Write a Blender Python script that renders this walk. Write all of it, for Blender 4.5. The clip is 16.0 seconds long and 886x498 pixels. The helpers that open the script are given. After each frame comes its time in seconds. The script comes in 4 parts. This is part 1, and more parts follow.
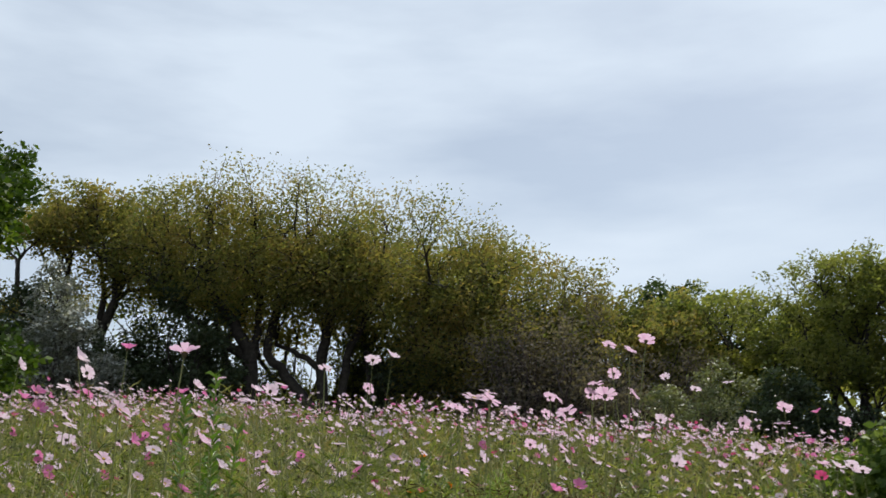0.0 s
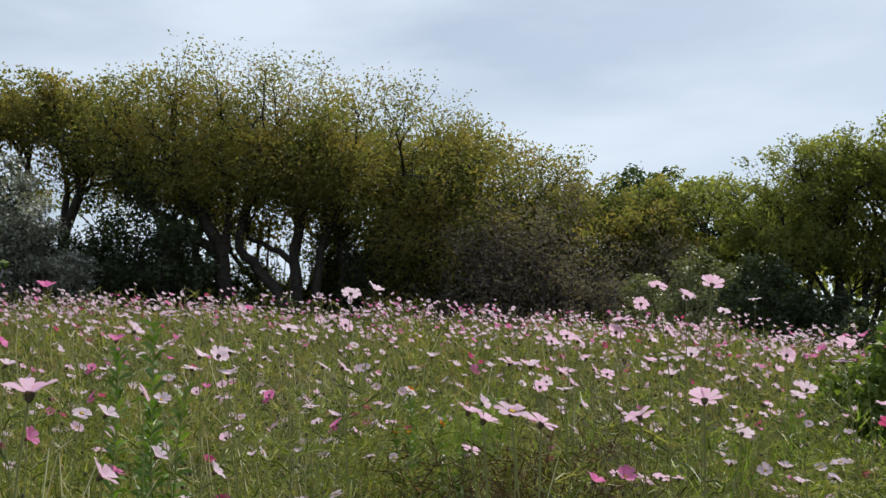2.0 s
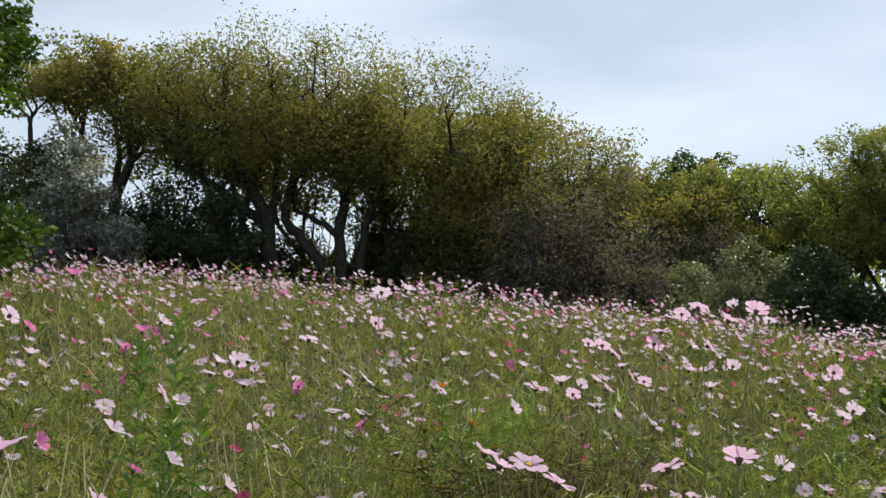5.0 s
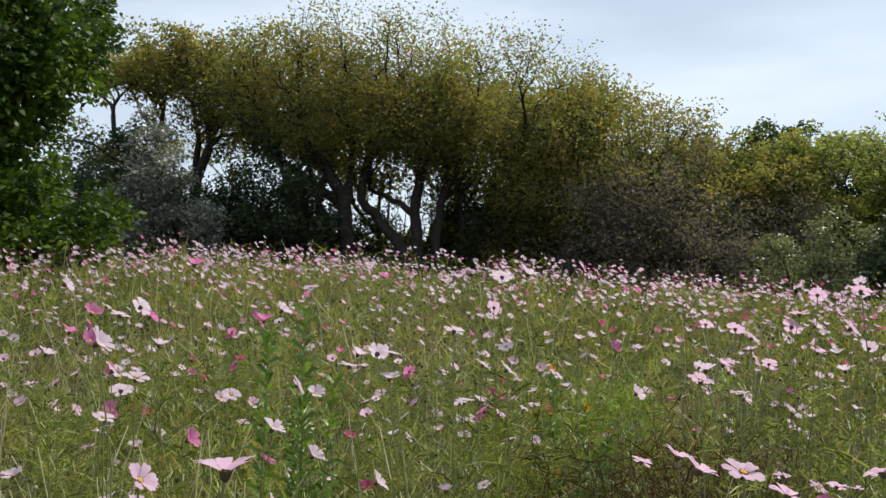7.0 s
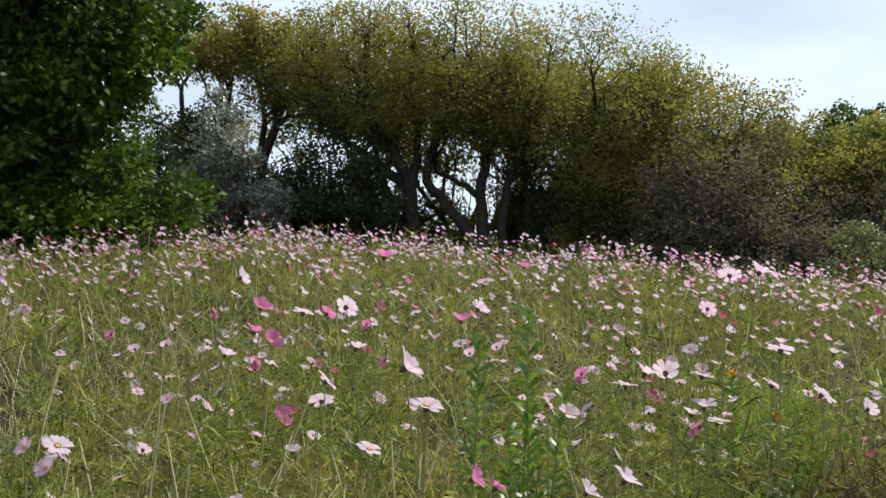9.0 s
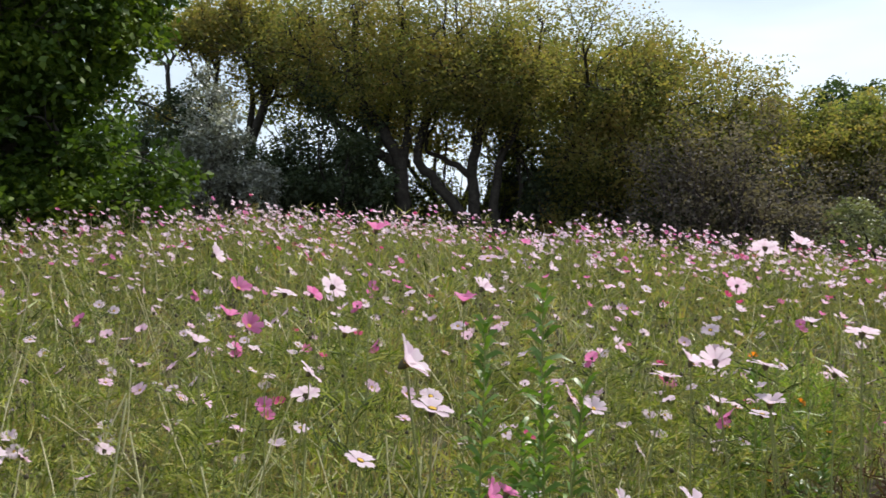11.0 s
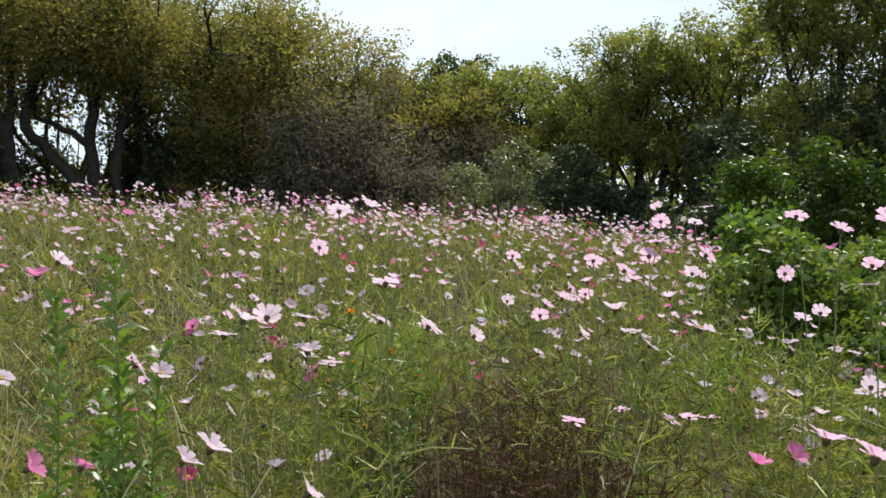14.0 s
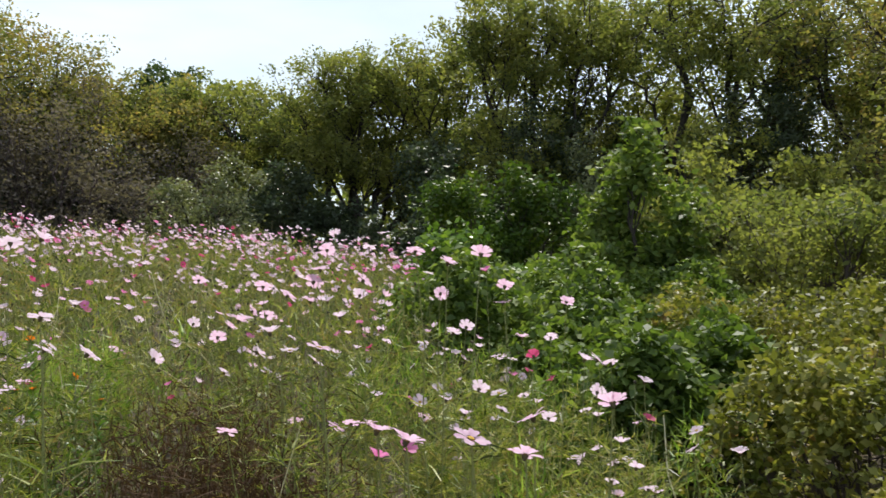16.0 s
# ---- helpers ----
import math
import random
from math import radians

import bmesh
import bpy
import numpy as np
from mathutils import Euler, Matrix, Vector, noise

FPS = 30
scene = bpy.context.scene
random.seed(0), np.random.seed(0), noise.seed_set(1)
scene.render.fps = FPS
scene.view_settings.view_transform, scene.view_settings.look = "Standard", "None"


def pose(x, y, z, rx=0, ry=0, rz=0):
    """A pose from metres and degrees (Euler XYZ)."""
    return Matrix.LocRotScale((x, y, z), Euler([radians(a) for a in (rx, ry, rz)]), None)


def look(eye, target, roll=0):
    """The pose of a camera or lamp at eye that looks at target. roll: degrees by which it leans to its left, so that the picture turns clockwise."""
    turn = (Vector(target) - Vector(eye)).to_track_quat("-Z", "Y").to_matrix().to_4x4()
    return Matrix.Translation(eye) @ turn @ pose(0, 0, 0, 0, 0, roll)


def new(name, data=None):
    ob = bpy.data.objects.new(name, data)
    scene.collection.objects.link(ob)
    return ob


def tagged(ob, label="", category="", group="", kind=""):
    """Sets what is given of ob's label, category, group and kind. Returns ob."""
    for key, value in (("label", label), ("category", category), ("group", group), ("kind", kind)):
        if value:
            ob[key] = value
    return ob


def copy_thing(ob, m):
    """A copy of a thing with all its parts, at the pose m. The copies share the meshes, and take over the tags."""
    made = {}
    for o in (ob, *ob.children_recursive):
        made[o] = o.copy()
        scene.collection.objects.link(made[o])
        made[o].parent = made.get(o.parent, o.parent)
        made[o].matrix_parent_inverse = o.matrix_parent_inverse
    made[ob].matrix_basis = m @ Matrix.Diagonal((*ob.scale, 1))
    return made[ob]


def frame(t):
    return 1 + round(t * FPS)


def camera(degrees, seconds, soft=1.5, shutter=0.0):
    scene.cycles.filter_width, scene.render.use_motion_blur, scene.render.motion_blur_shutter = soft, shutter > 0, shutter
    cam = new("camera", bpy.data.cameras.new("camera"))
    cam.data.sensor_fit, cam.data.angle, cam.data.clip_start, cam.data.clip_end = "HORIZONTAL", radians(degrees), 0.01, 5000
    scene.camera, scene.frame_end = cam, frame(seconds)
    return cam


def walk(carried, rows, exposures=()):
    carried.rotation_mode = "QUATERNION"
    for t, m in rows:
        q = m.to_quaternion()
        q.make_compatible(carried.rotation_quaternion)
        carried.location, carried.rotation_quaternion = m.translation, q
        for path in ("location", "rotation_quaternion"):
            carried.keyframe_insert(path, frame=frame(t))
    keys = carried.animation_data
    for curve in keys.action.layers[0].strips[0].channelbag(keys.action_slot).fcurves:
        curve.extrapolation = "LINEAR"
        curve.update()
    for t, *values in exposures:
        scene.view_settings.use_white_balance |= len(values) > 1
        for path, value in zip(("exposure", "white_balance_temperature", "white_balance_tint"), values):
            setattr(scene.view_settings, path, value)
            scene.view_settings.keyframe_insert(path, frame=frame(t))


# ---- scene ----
cam = camera(51.4, 16.0, shutter=0.18)
PATH = [
    (0, (0.275, 0.114, 1.22), (0.301, 2.061, 1.678), 0.33),
    (0.5, (0.278, 0.336, 1.276), (0.212, 2.302, 1.64), -0.21),
    (1, (0.251, 0.524, 1.305), (0.252, 2.507, 1.569), -0.41),
    (1.5, (0.197, 0.625, 1.403), (0.304, 2.611, 1.609), -0.79),
    (2, (0.219, 0.794, 1.45), (0.304, 2.781, 1.667), -0.72),
    (2.5, (0.258, 0.905, 1.528), (0.228, 2.894, 1.736), 0.88),
    (3, (0.232, 0.895, 1.529), (0.134, 2.885, 1.7), -0.17),
    (3.5, (0.238, 0.907, 1.525), (0.138, 2.9, 1.666), 0.24),
    (3.7, (0.244, 0.912, 1.521), (0.176, 2.906, 1.664), 0.06),
    (5.8, (0.258, 0.862, 1.551), (0.246, 2.855, 1.721), 2.11),
    (6, (0.226, 0.89, 1.548), (0.136, 2.881, 1.712), 2.64),
    (6.5, (0.184, 0.909, 1.547), (-0.059, 2.89, 1.676), 1.63),
    (7, (0.096, 0.949, 1.565), (-0.071, 2.939, 1.675), 0.99),
    (7.5, (-0.009, 1.001, 1.586), (-0.119, 2.995, 1.689), 0.64),
    (8, (-0.135, 1.066, 1.569), (-0.327, 3.055, 1.641), 1.48),
    (8.5, (-0.298, 1.16, 1.596), (-0.496, 3.149, 1.674), 1.37),
    (8.7, (-0.359, 1.184, 1.602), (-0.62, 3.165, 1.677), 2.03),
    (10.8, (-0.463, 1.535, 1.586), (-0.772, 3.511, 1.609), 1.31),
    (11, (-0.459, 1.52, 1.587), (-0.718, 3.503, 1.615), 1.34),
    (11.5, (-0.445, 1.534, 1.583), (-0.527, 3.532, 1.608), 1.37),
    (12, (-0.431, 1.511, 1.582), (-0.368, 3.509, 1.616), 1.4),
    (12.5, (-0.401, 1.455, 1.587), (-0.19, 3.444, 1.609), 0.35),
    (13, (-0.376, 1.48, 1.586), (-0.044, 3.452, 1.605), -0.2),
    (13.5, (-0.352, 1.438, 1.586), (0.067, 3.393, 1.57), -0.99),
    (14, (-0.329, 1.432, 1.582), (0.185, 3.364, 1.543), -0.95),
    (14.5, (-0.301, 1.426, 1.584), (0.32, 3.327, 1.535), -0.69),
    (15, (-0.263, 1.394, 1.6), (0.49, 3.246, 1.545), -0.68),
    (15.5, (-0.285, 1.244, 1.612), (0.636, 3.019, 1.606), -0.77),
    (16, (-0.307, 1.095, 1.624), (0.759, 2.787, 1.607), -1.07),
]
walk(cam, [(t, look(e, a, r)) for t, e, a, r in PATH], [(0, -0.14), (2, -0.12), (3.5, -0.04), (7, 0.04), (8.7, 0.14), (11, 0.32), (13, 0.28), (16, 0.30)])

# ---- light: high sun ahead to the right, thin bright cloud ----
SUN_AZ, SUN_EL = radians(43), radians(51)
world = bpy.data.worlds.new("sky")
scene.world = world
world.use_nodes = True
wn, wl = world.node_tree.nodes, world.node_tree.links
wn.clear()
sky = wn.new("ShaderNodeTexSky")
sky.sky_type, sky.sun_disc = "NISHITA", False
sky.sun_elevation, sky.sun_rotation = SUN_EL, SUN_AZ
sky.air_density, sky.dust_density, sky.ozone_density = 1.0, 1.2, 1.4
coords, stretch = wn.new("ShaderNodeTexCoord"), wn.new("ShaderNodeMapping")
stretch.inputs["Scale"].default_value = (1.3, 1.6, 5.0)
stretch.inputs["Rotation"].default_value = (0.12, -0.22, 0.5)
cloud_noise, cloud_ramp, cloud_mix = wn.new("ShaderNodeTexNoise"), wn.new("ShaderNodeValToRGB"), wn.new("ShaderNodeMixRGB")
cloud_noise.inputs["Scale"].default_value, cloud_noise.inputs["Detail"].default_value = 1.9, 6.0
cloud_noise.inputs["Roughness"].default_value = 0.5
cloud_ramp.color_ramp.elements[0].position, cloud_ramp.color_ramp.elements[1].position = 0.36, 0.66
cloud_ramp.color_ramp.elements[0].color = (0.5, 0.5, 0.5, 1)
cloud_ramp.color_ramp.elements[1].color = (0.92, 0.92, 0.92, 1)
cloud_mix.inputs["Color2"].default_value = (8.9, 10.1, 11.5, 1)
background, world_out = wn.new("ShaderNodeBackground"), wn.new("ShaderNodeOutputWorld")
background.inputs["Strength"].default_value = 0.093
wl.new(coords.outputs["Generated"], stretch.inputs["Vector"])
wl.new(stretch.outputs["Vector"], cloud_noise.inputs["Vector"])
wl.new(cloud_noise.outputs["Fac"], cloud_ramp.inputs["Fac"])
wl.new(cloud_ramp.outputs["Color"], cloud_mix.inputs["Fac"])
wl.new(sky.outputs["Color"], cloud_mix.inputs["Color1"])
wl.new(cloud_mix.outputs["Color"], background.inputs["Color"])
wl.new(background.outputs["Background"], world_out.inputs["Surface"])

sun = new("sun", bpy.data.lights.new("sun", "SUN"))
sun.data.energy, sun.data.angle, sun.data.color = 4.8, radians(0.6), (1.0, 0.95, 0.86)
sun.matrix_world = look((0, 0, 0), (-math.sin(SUN_AZ) * math.cos(SUN_EL), -math.cos(SUN_AZ) * math.cos(SUN_EL), -math.sin(SUN_EL)))


# ---- materials ----
def shader(name):
    m = bpy.data.materials.new(name)
    m.use_nodes = True
    n, l = m.node_tree.nodes, m.node_tree.links
    return m, n, l, n["Principled BSDF"], n["Material Output"]


def leaf_material(name, colours, rough=0.5, through_light=0.35, gloss=0.4, glow=1.4, patches=0.7, spread_of=0.6):
    """Leaves: colours vary from leaf to leaf and in broad patches; light passes through the blade."""
    m, n, l, bsdf, out = shader(name)
    geo, where, patch = n.new("ShaderNodeNewGeometry"), n.new("ShaderNodeTexCoord"), n.new("ShaderNodeTexNoise")
    patch.inputs["Scale"].default_value, patch.inputs["Detail"].default_value = patches, 3
    l.new(where.outputs["Object"], patch.inputs["Vector"])
    add = n.new("ShaderNodeMath")
    add.operation = "MULTIPLY_ADD"
    add.inputs[1].default_value = spread_of
    l.new(geo.outputs["Random Per Island"], add.inputs[0])
    scaled = n.new("ShaderNodeMath")
    scaled.operation = "MULTIPLY_ADD"
    scaled.inputs[1].default_value, scaled.inputs[2].default_value = 2.0, -0.85
    l.new(patch.outputs["Fac"], scaled.inputs[0])
    l.new(scaled.outputs["Value"], add.inputs[2])
    ramp = n.new("ShaderNodeValToRGB")
    while len(ramp.color_ramp.elements) < len(colours):
        ramp.color_ramp.elements.new(0.5)
    for i, c in enumerate(colours):
        ramp.color_ramp.elements[i].position = i / (len(colours) - 1)
        ramp.color_ramp.elements[i].color = (*c, 1)
    l.new(add.outputs["Value"], ramp.inputs["Fac"])
    l.new(ramp.outputs["Color"], bsdf.inputs["Base Color"])
    bsdf.inputs["Roughness"].default_value = rough
    bsdf.inputs["Specular IOR Level"].default_value = gloss
    shine, mix, tint = n.new("ShaderNodeBsdfTranslucent"), n.new("ShaderNodeMixShader"), n.new("ShaderNodeMixRGB")
    tint.blend_type = "MULTIPLY"
    tint.inputs["Fac"].default_value = 1.0
    tint.inputs["Color2"].default_value = (glow * 1.1, glow * 1.15, glow * 0.55, 1)
    l.new(ramp.outputs["Color"], tint.inputs["Color1"])
    l.new(tint.outputs["Color"], shine.inputs["Color"])
    mix.inputs["Fac"].default_value = through_light
    l.new(bsdf.outputs["BSDF"], mix.inputs[1])
    l.new(shine.outputs["BSDF"], mix.inputs[2])
    l.new(mix.outputs["Shader"], out.inputs["Surface"])
    return m


def petal_material(name, tip, base):
    """Petals: paler or deeper towards the claw, fine veins, light shining through."""
    m, n, l, bsdf, out = shader(name)
    where, vein, ramp = n.new("ShaderNodeTexCoord"), n.new("ShaderNodeTexNoise"), n.new("ShaderNodeValToRGB")
    vein.inputs["Scale"].default_value, vein.inputs["Detail"].default_value = 60, 3
    l.new(where.outputs["Object"], vein.inputs["Vector"])
    geo, add = n.new("ShaderNodeNewGeometry"), n.new("ShaderNodeMath")
    add.operation = "MULTIPLY_ADD"
    add.inputs[1].default_value = 0.5
    l.new(geo.outputs["Random Per Island"], add.inputs[0])
    l.new(vein.outputs["Fac"], add.inputs[2])
    ramp.color_ramp.elements[0].position, ramp.color_ramp.elements[1].position = 0.35, 1.0
    ramp.color_ramp.elements[0].color, ramp.color_ramp.elements[1].color = (*base, 1), (*tip, 1)
    l.new(add.outputs["Value"], ramp.inputs["Fac"])
    l.new(ramp.outputs["Color"], bsdf.inputs["Base Color"])
    bsdf.inputs["Roughness"].default_value = 0.6
    bsdf.inputs["Specular IOR Level"].default_value = 0.25
    shine, mix = n.new("ShaderNodeBsdfTranslucent"), n.new("ShaderNodeMixShader")
    l.new(ramp.outputs["Color"], shine.inputs["Color"])
    mix.inputs["Fac"].default_value = 0.52
    l.new(bsdf.outputs["BSDF"], mix.inputs[1])
    l.new(shine.outputs["BSDF"], mix.inputs[2])
    l.new(mix.outputs["Shader"], out.inputs["Surface"])
    return m


def rough_material(name, dark, light, scale, bump=0.4, rough=0.9, mid=None):
    m, n, l, bsdf, out = shader(name)
    where, a, b, ramp = n.new("ShaderNodeTexCoord"), n.new("ShaderNodeTexNoise"), n.new("ShaderNodeTexNoise"), n.new("ShaderNodeValToRGB")
    a.inputs["Scale"].default_value, a.inputs["Detail"].default_value, a.inputs["Roughness"].default_value = scale, 8, 0.65
    b.inputs["Scale"].default_value, b.inputs["Detail"].default_value = scale * 9, 5
    for x in (a, b):
        l.new(where.outputs["Object"], x.inputs["Vector"])
    both = n.new("ShaderNodeMath")
    both.operation = "MULTIPLY_ADD"
    both.inputs[1].default_value = 0.4
    l.new(b.outputs["Fac"], both.inputs[0])
    l.new(a.outputs["Fac"], both.inputs[2])
    ramp.color_ramp.elements[0].position, ramp.color_ramp.elements[1].position = 0.45, 0.95
    ramp.color_ramp.elements[0].color, ramp.color_ramp.elements[1].color = (*dark, 1), (*light, 1)
    if mid:
        ramp.color_ramp.elements.new(0.7).color = (*mid, 1)
    l.new(both.outputs["Value"], ramp.inputs["Fac"])
    l.new(ramp.outputs["Color"], bsdf.inputs["Base Color"])
    bsdf.inputs["Roughness"].default_value = rough
    bsdf.inputs["Specular IOR Level"].default_value = 0.2
    relief = n.new("ShaderNodeBump")
    relief.inputs["Strength"].default_value, relief.inputs["Distance"].default_value = bump, 0.03
    l.new(both.outputs["Value"], relief.inputs["Height"])
    l.new(relief.outputs["Normal"], bsdf.inputs["Normal"])
    return m


SOIL = rough_material("soil_and_litter", (0.022, 0.016, 0.010), (0.10, 0.074, 0.042), 2.5, 0.8, mid=(0.042, 0.033, 0.017))
BARK = rough_material("bark", (0.018, 0.016, 0.014), (0.085, 0.073, 0.062), 6, 0.8)
TWIG = rough_material("bare_twigs", (0.04, 0.03, 0.03), (0.11, 0.085, 0.08), 6, 0.5)
FEATHER = leaf_material("cosmos_foliage", [(0.035, 0.042, 0.012), (0.075, 0.112, 0.013), (0.18, 0.228, 0.032), (0.38, 0.38, 0.115), (0.28, 0.20, 0.085)], 0.48, 0.32, 0.35, 1.35, 1.3, 0.9)
LUSH_GREEN = leaf_material("young_cosmos_foliage", [(0.035, 0.065, 0.009), (0.075, 0.14, 0.016), (0.15, 0.25, 0.03), (0.30, 0.38, 0.085)], 0.48, 0.32, 0.35, 1.35, 1.6, 0.9)
STEM = leaf_material("cosmos_stem", [(0.10, 0.12, 0.03), (0.21, 0.225, 0.075), (0.36, 0.33, 0.155)], 0.5, 0.1)
STRAW = leaf_material("straw", [(0.42, 0.37, 0.21), (0.60, 0.55, 0.36), (0.32, 0.34, 0.13)], 0.5, 0.15)
WITHERED = leaf_material("withered_stems", [(0.035, 0.02, 0.012), (0.075, 0.042, 0.022), (0.16, 0.10, 0.05)], 0.8, 0.15, 0.1)
WEED = leaf_material("weed_leaf", [(0.05, 0.095, 0.016), (0.095, 0.17, 0.026), (0.17, 0.25, 0.045)], 0.4, 0.35, 0.4, 1.4, 2.0)
VINE = leaf_material("vine_leaf", [(0.045, 0.078, 0.016), (0.10, 0.15, 0.03), (0.20, 0.245, 0.065)], 0.52, 0.38, 0.22, 1.4, 1.5, 0.75)
DRY_VINE = leaf_material("ageing_vine_leaf", [(0.08, 0.09, 0.02), (0.16, 0.17, 0.035), (0.26, 0.235, 0.06), (0.24, 0.16, 0.08)], 0.5, 0.35, 0.25, 1.4, 1.4)
AUTUMN = leaf_material("autumn_leaf", [(0.09, 0.11, 0.044), (0.165, 0.168, 0.06), (0.235, 0.198, 0.072), (0.275, 0.185, 0.078)], 0.6, 0.5, 0.1)
OLIVE = leaf_material("olive_leaf", [(0.098, 0.122, 0.042), (0.18, 0.195, 0.062), (0.26, 0.25, 0.084)], 0.6, 0.5, 0.1)
GREEN = leaf_material("green_leaf", [(0.026, 0.052, 0.009), (0.06, 0.105, 0.015), (0.16, 0.22, 0.028)], 0.5, 0.3, 0.2)
LONG_GRASS = leaf_material("long_grass", [(0.09, 0.14, 0.025), (0.16, 0.22, 0.04), (0.26, 0.29, 0.08)], 0.45, 0.35, 0.3)
DARK = leaf_material("dark_leaf", [(0.038, 0.056, 0.032), (0.062, 0.086, 0.046), (0.10, 0.118, 0.066)], 0.5, 0.3, 0.3)
EVERGREEN = leaf_material("evergreen_leaf", [(0.02, 0.042, 0.012), (0.04, 0.07, 0.018), (0.07, 0.10, 0.03)], 0.55, 0.25, 0.2)
SILVER = leaf_material("silvery_leaf", [(0.08, 0.09, 0.07), (0.18, 0.19, 0.165), (0.44, 0.44, 0.42)], 0.32, 0.2, 0.6)
GREY_GREEN = leaf_material("grey_green_leaf", [(0.08, 0.10, 0.05), (0.15, 0.165, 0.085), (0.25, 0.26, 0.15)], 0.45, 0.3, 0.3)
PURPLE = leaf_material("purplish_leaf", [(0.08, 0.07, 0.066), (0.14, 0.12, 0.11), (0.21, 0.175, 0.14)], 0.6, 0.35, 0.08)
PETALS = [
    petal_material("petal_pale", (0.76, 0.62, 0.71), (0.66, 0.47, 0.60)),
    petal_material("petal_pink", (0.77, 0.54, 0.68), (0.69, 0.41, 0.57)),
    petal_material("petal_magenta", (0.69, 0.23, 0.45), (0.55, 0.11, 0.30)),
    petal_material("petal_crimson", (0.55, 0.08, 0.20), (0.36, 0.03, 0.10)),
    petal_material("petal_orange", (0.80, 0.25, 0.02), (0.62, 0.14, 0.01)),
]
DISC = leaf_material("flower_disc", [(0.30, 0.17, 0.02), (0.52, 0.33, 0.03)], 0.8, 0.0)
SEED = leaf_material("seed_head", [(0.05, 0.04, 0.02), (0.11, 0.09, 0.04)], 0.8, 0.0)


# ---- mesh tools ----
def quads_mesh(name, verts, quads, mats, slots=None):
    """A mesh of quads from arrays; slots: the material slot of each quad."""
    me = bpy.data.meshes.new(name)
    verts, quads = np.asarray(verts, np.float32), np.asarray(quads, np.int32)
    me.vertices.add(len(verts))
    me.vertices.foreach_set("co", verts.ravel())
    me.loops.add(quads.size)
    me.loops.foreach_set("vertex_index", quads.ravel())
    me.polygons.add(len(quads))
    me.polygons.foreach_set("loop_start", np.arange(len(quads), dtype=np.int32) * 4)
    for m in mats:
        me.materials.append(m)
    if slots is not None:
        me.polygons.foreach_set("material_index", np.asarray(slots, np.int32))
    me.update(calc_edges=True)
    return me


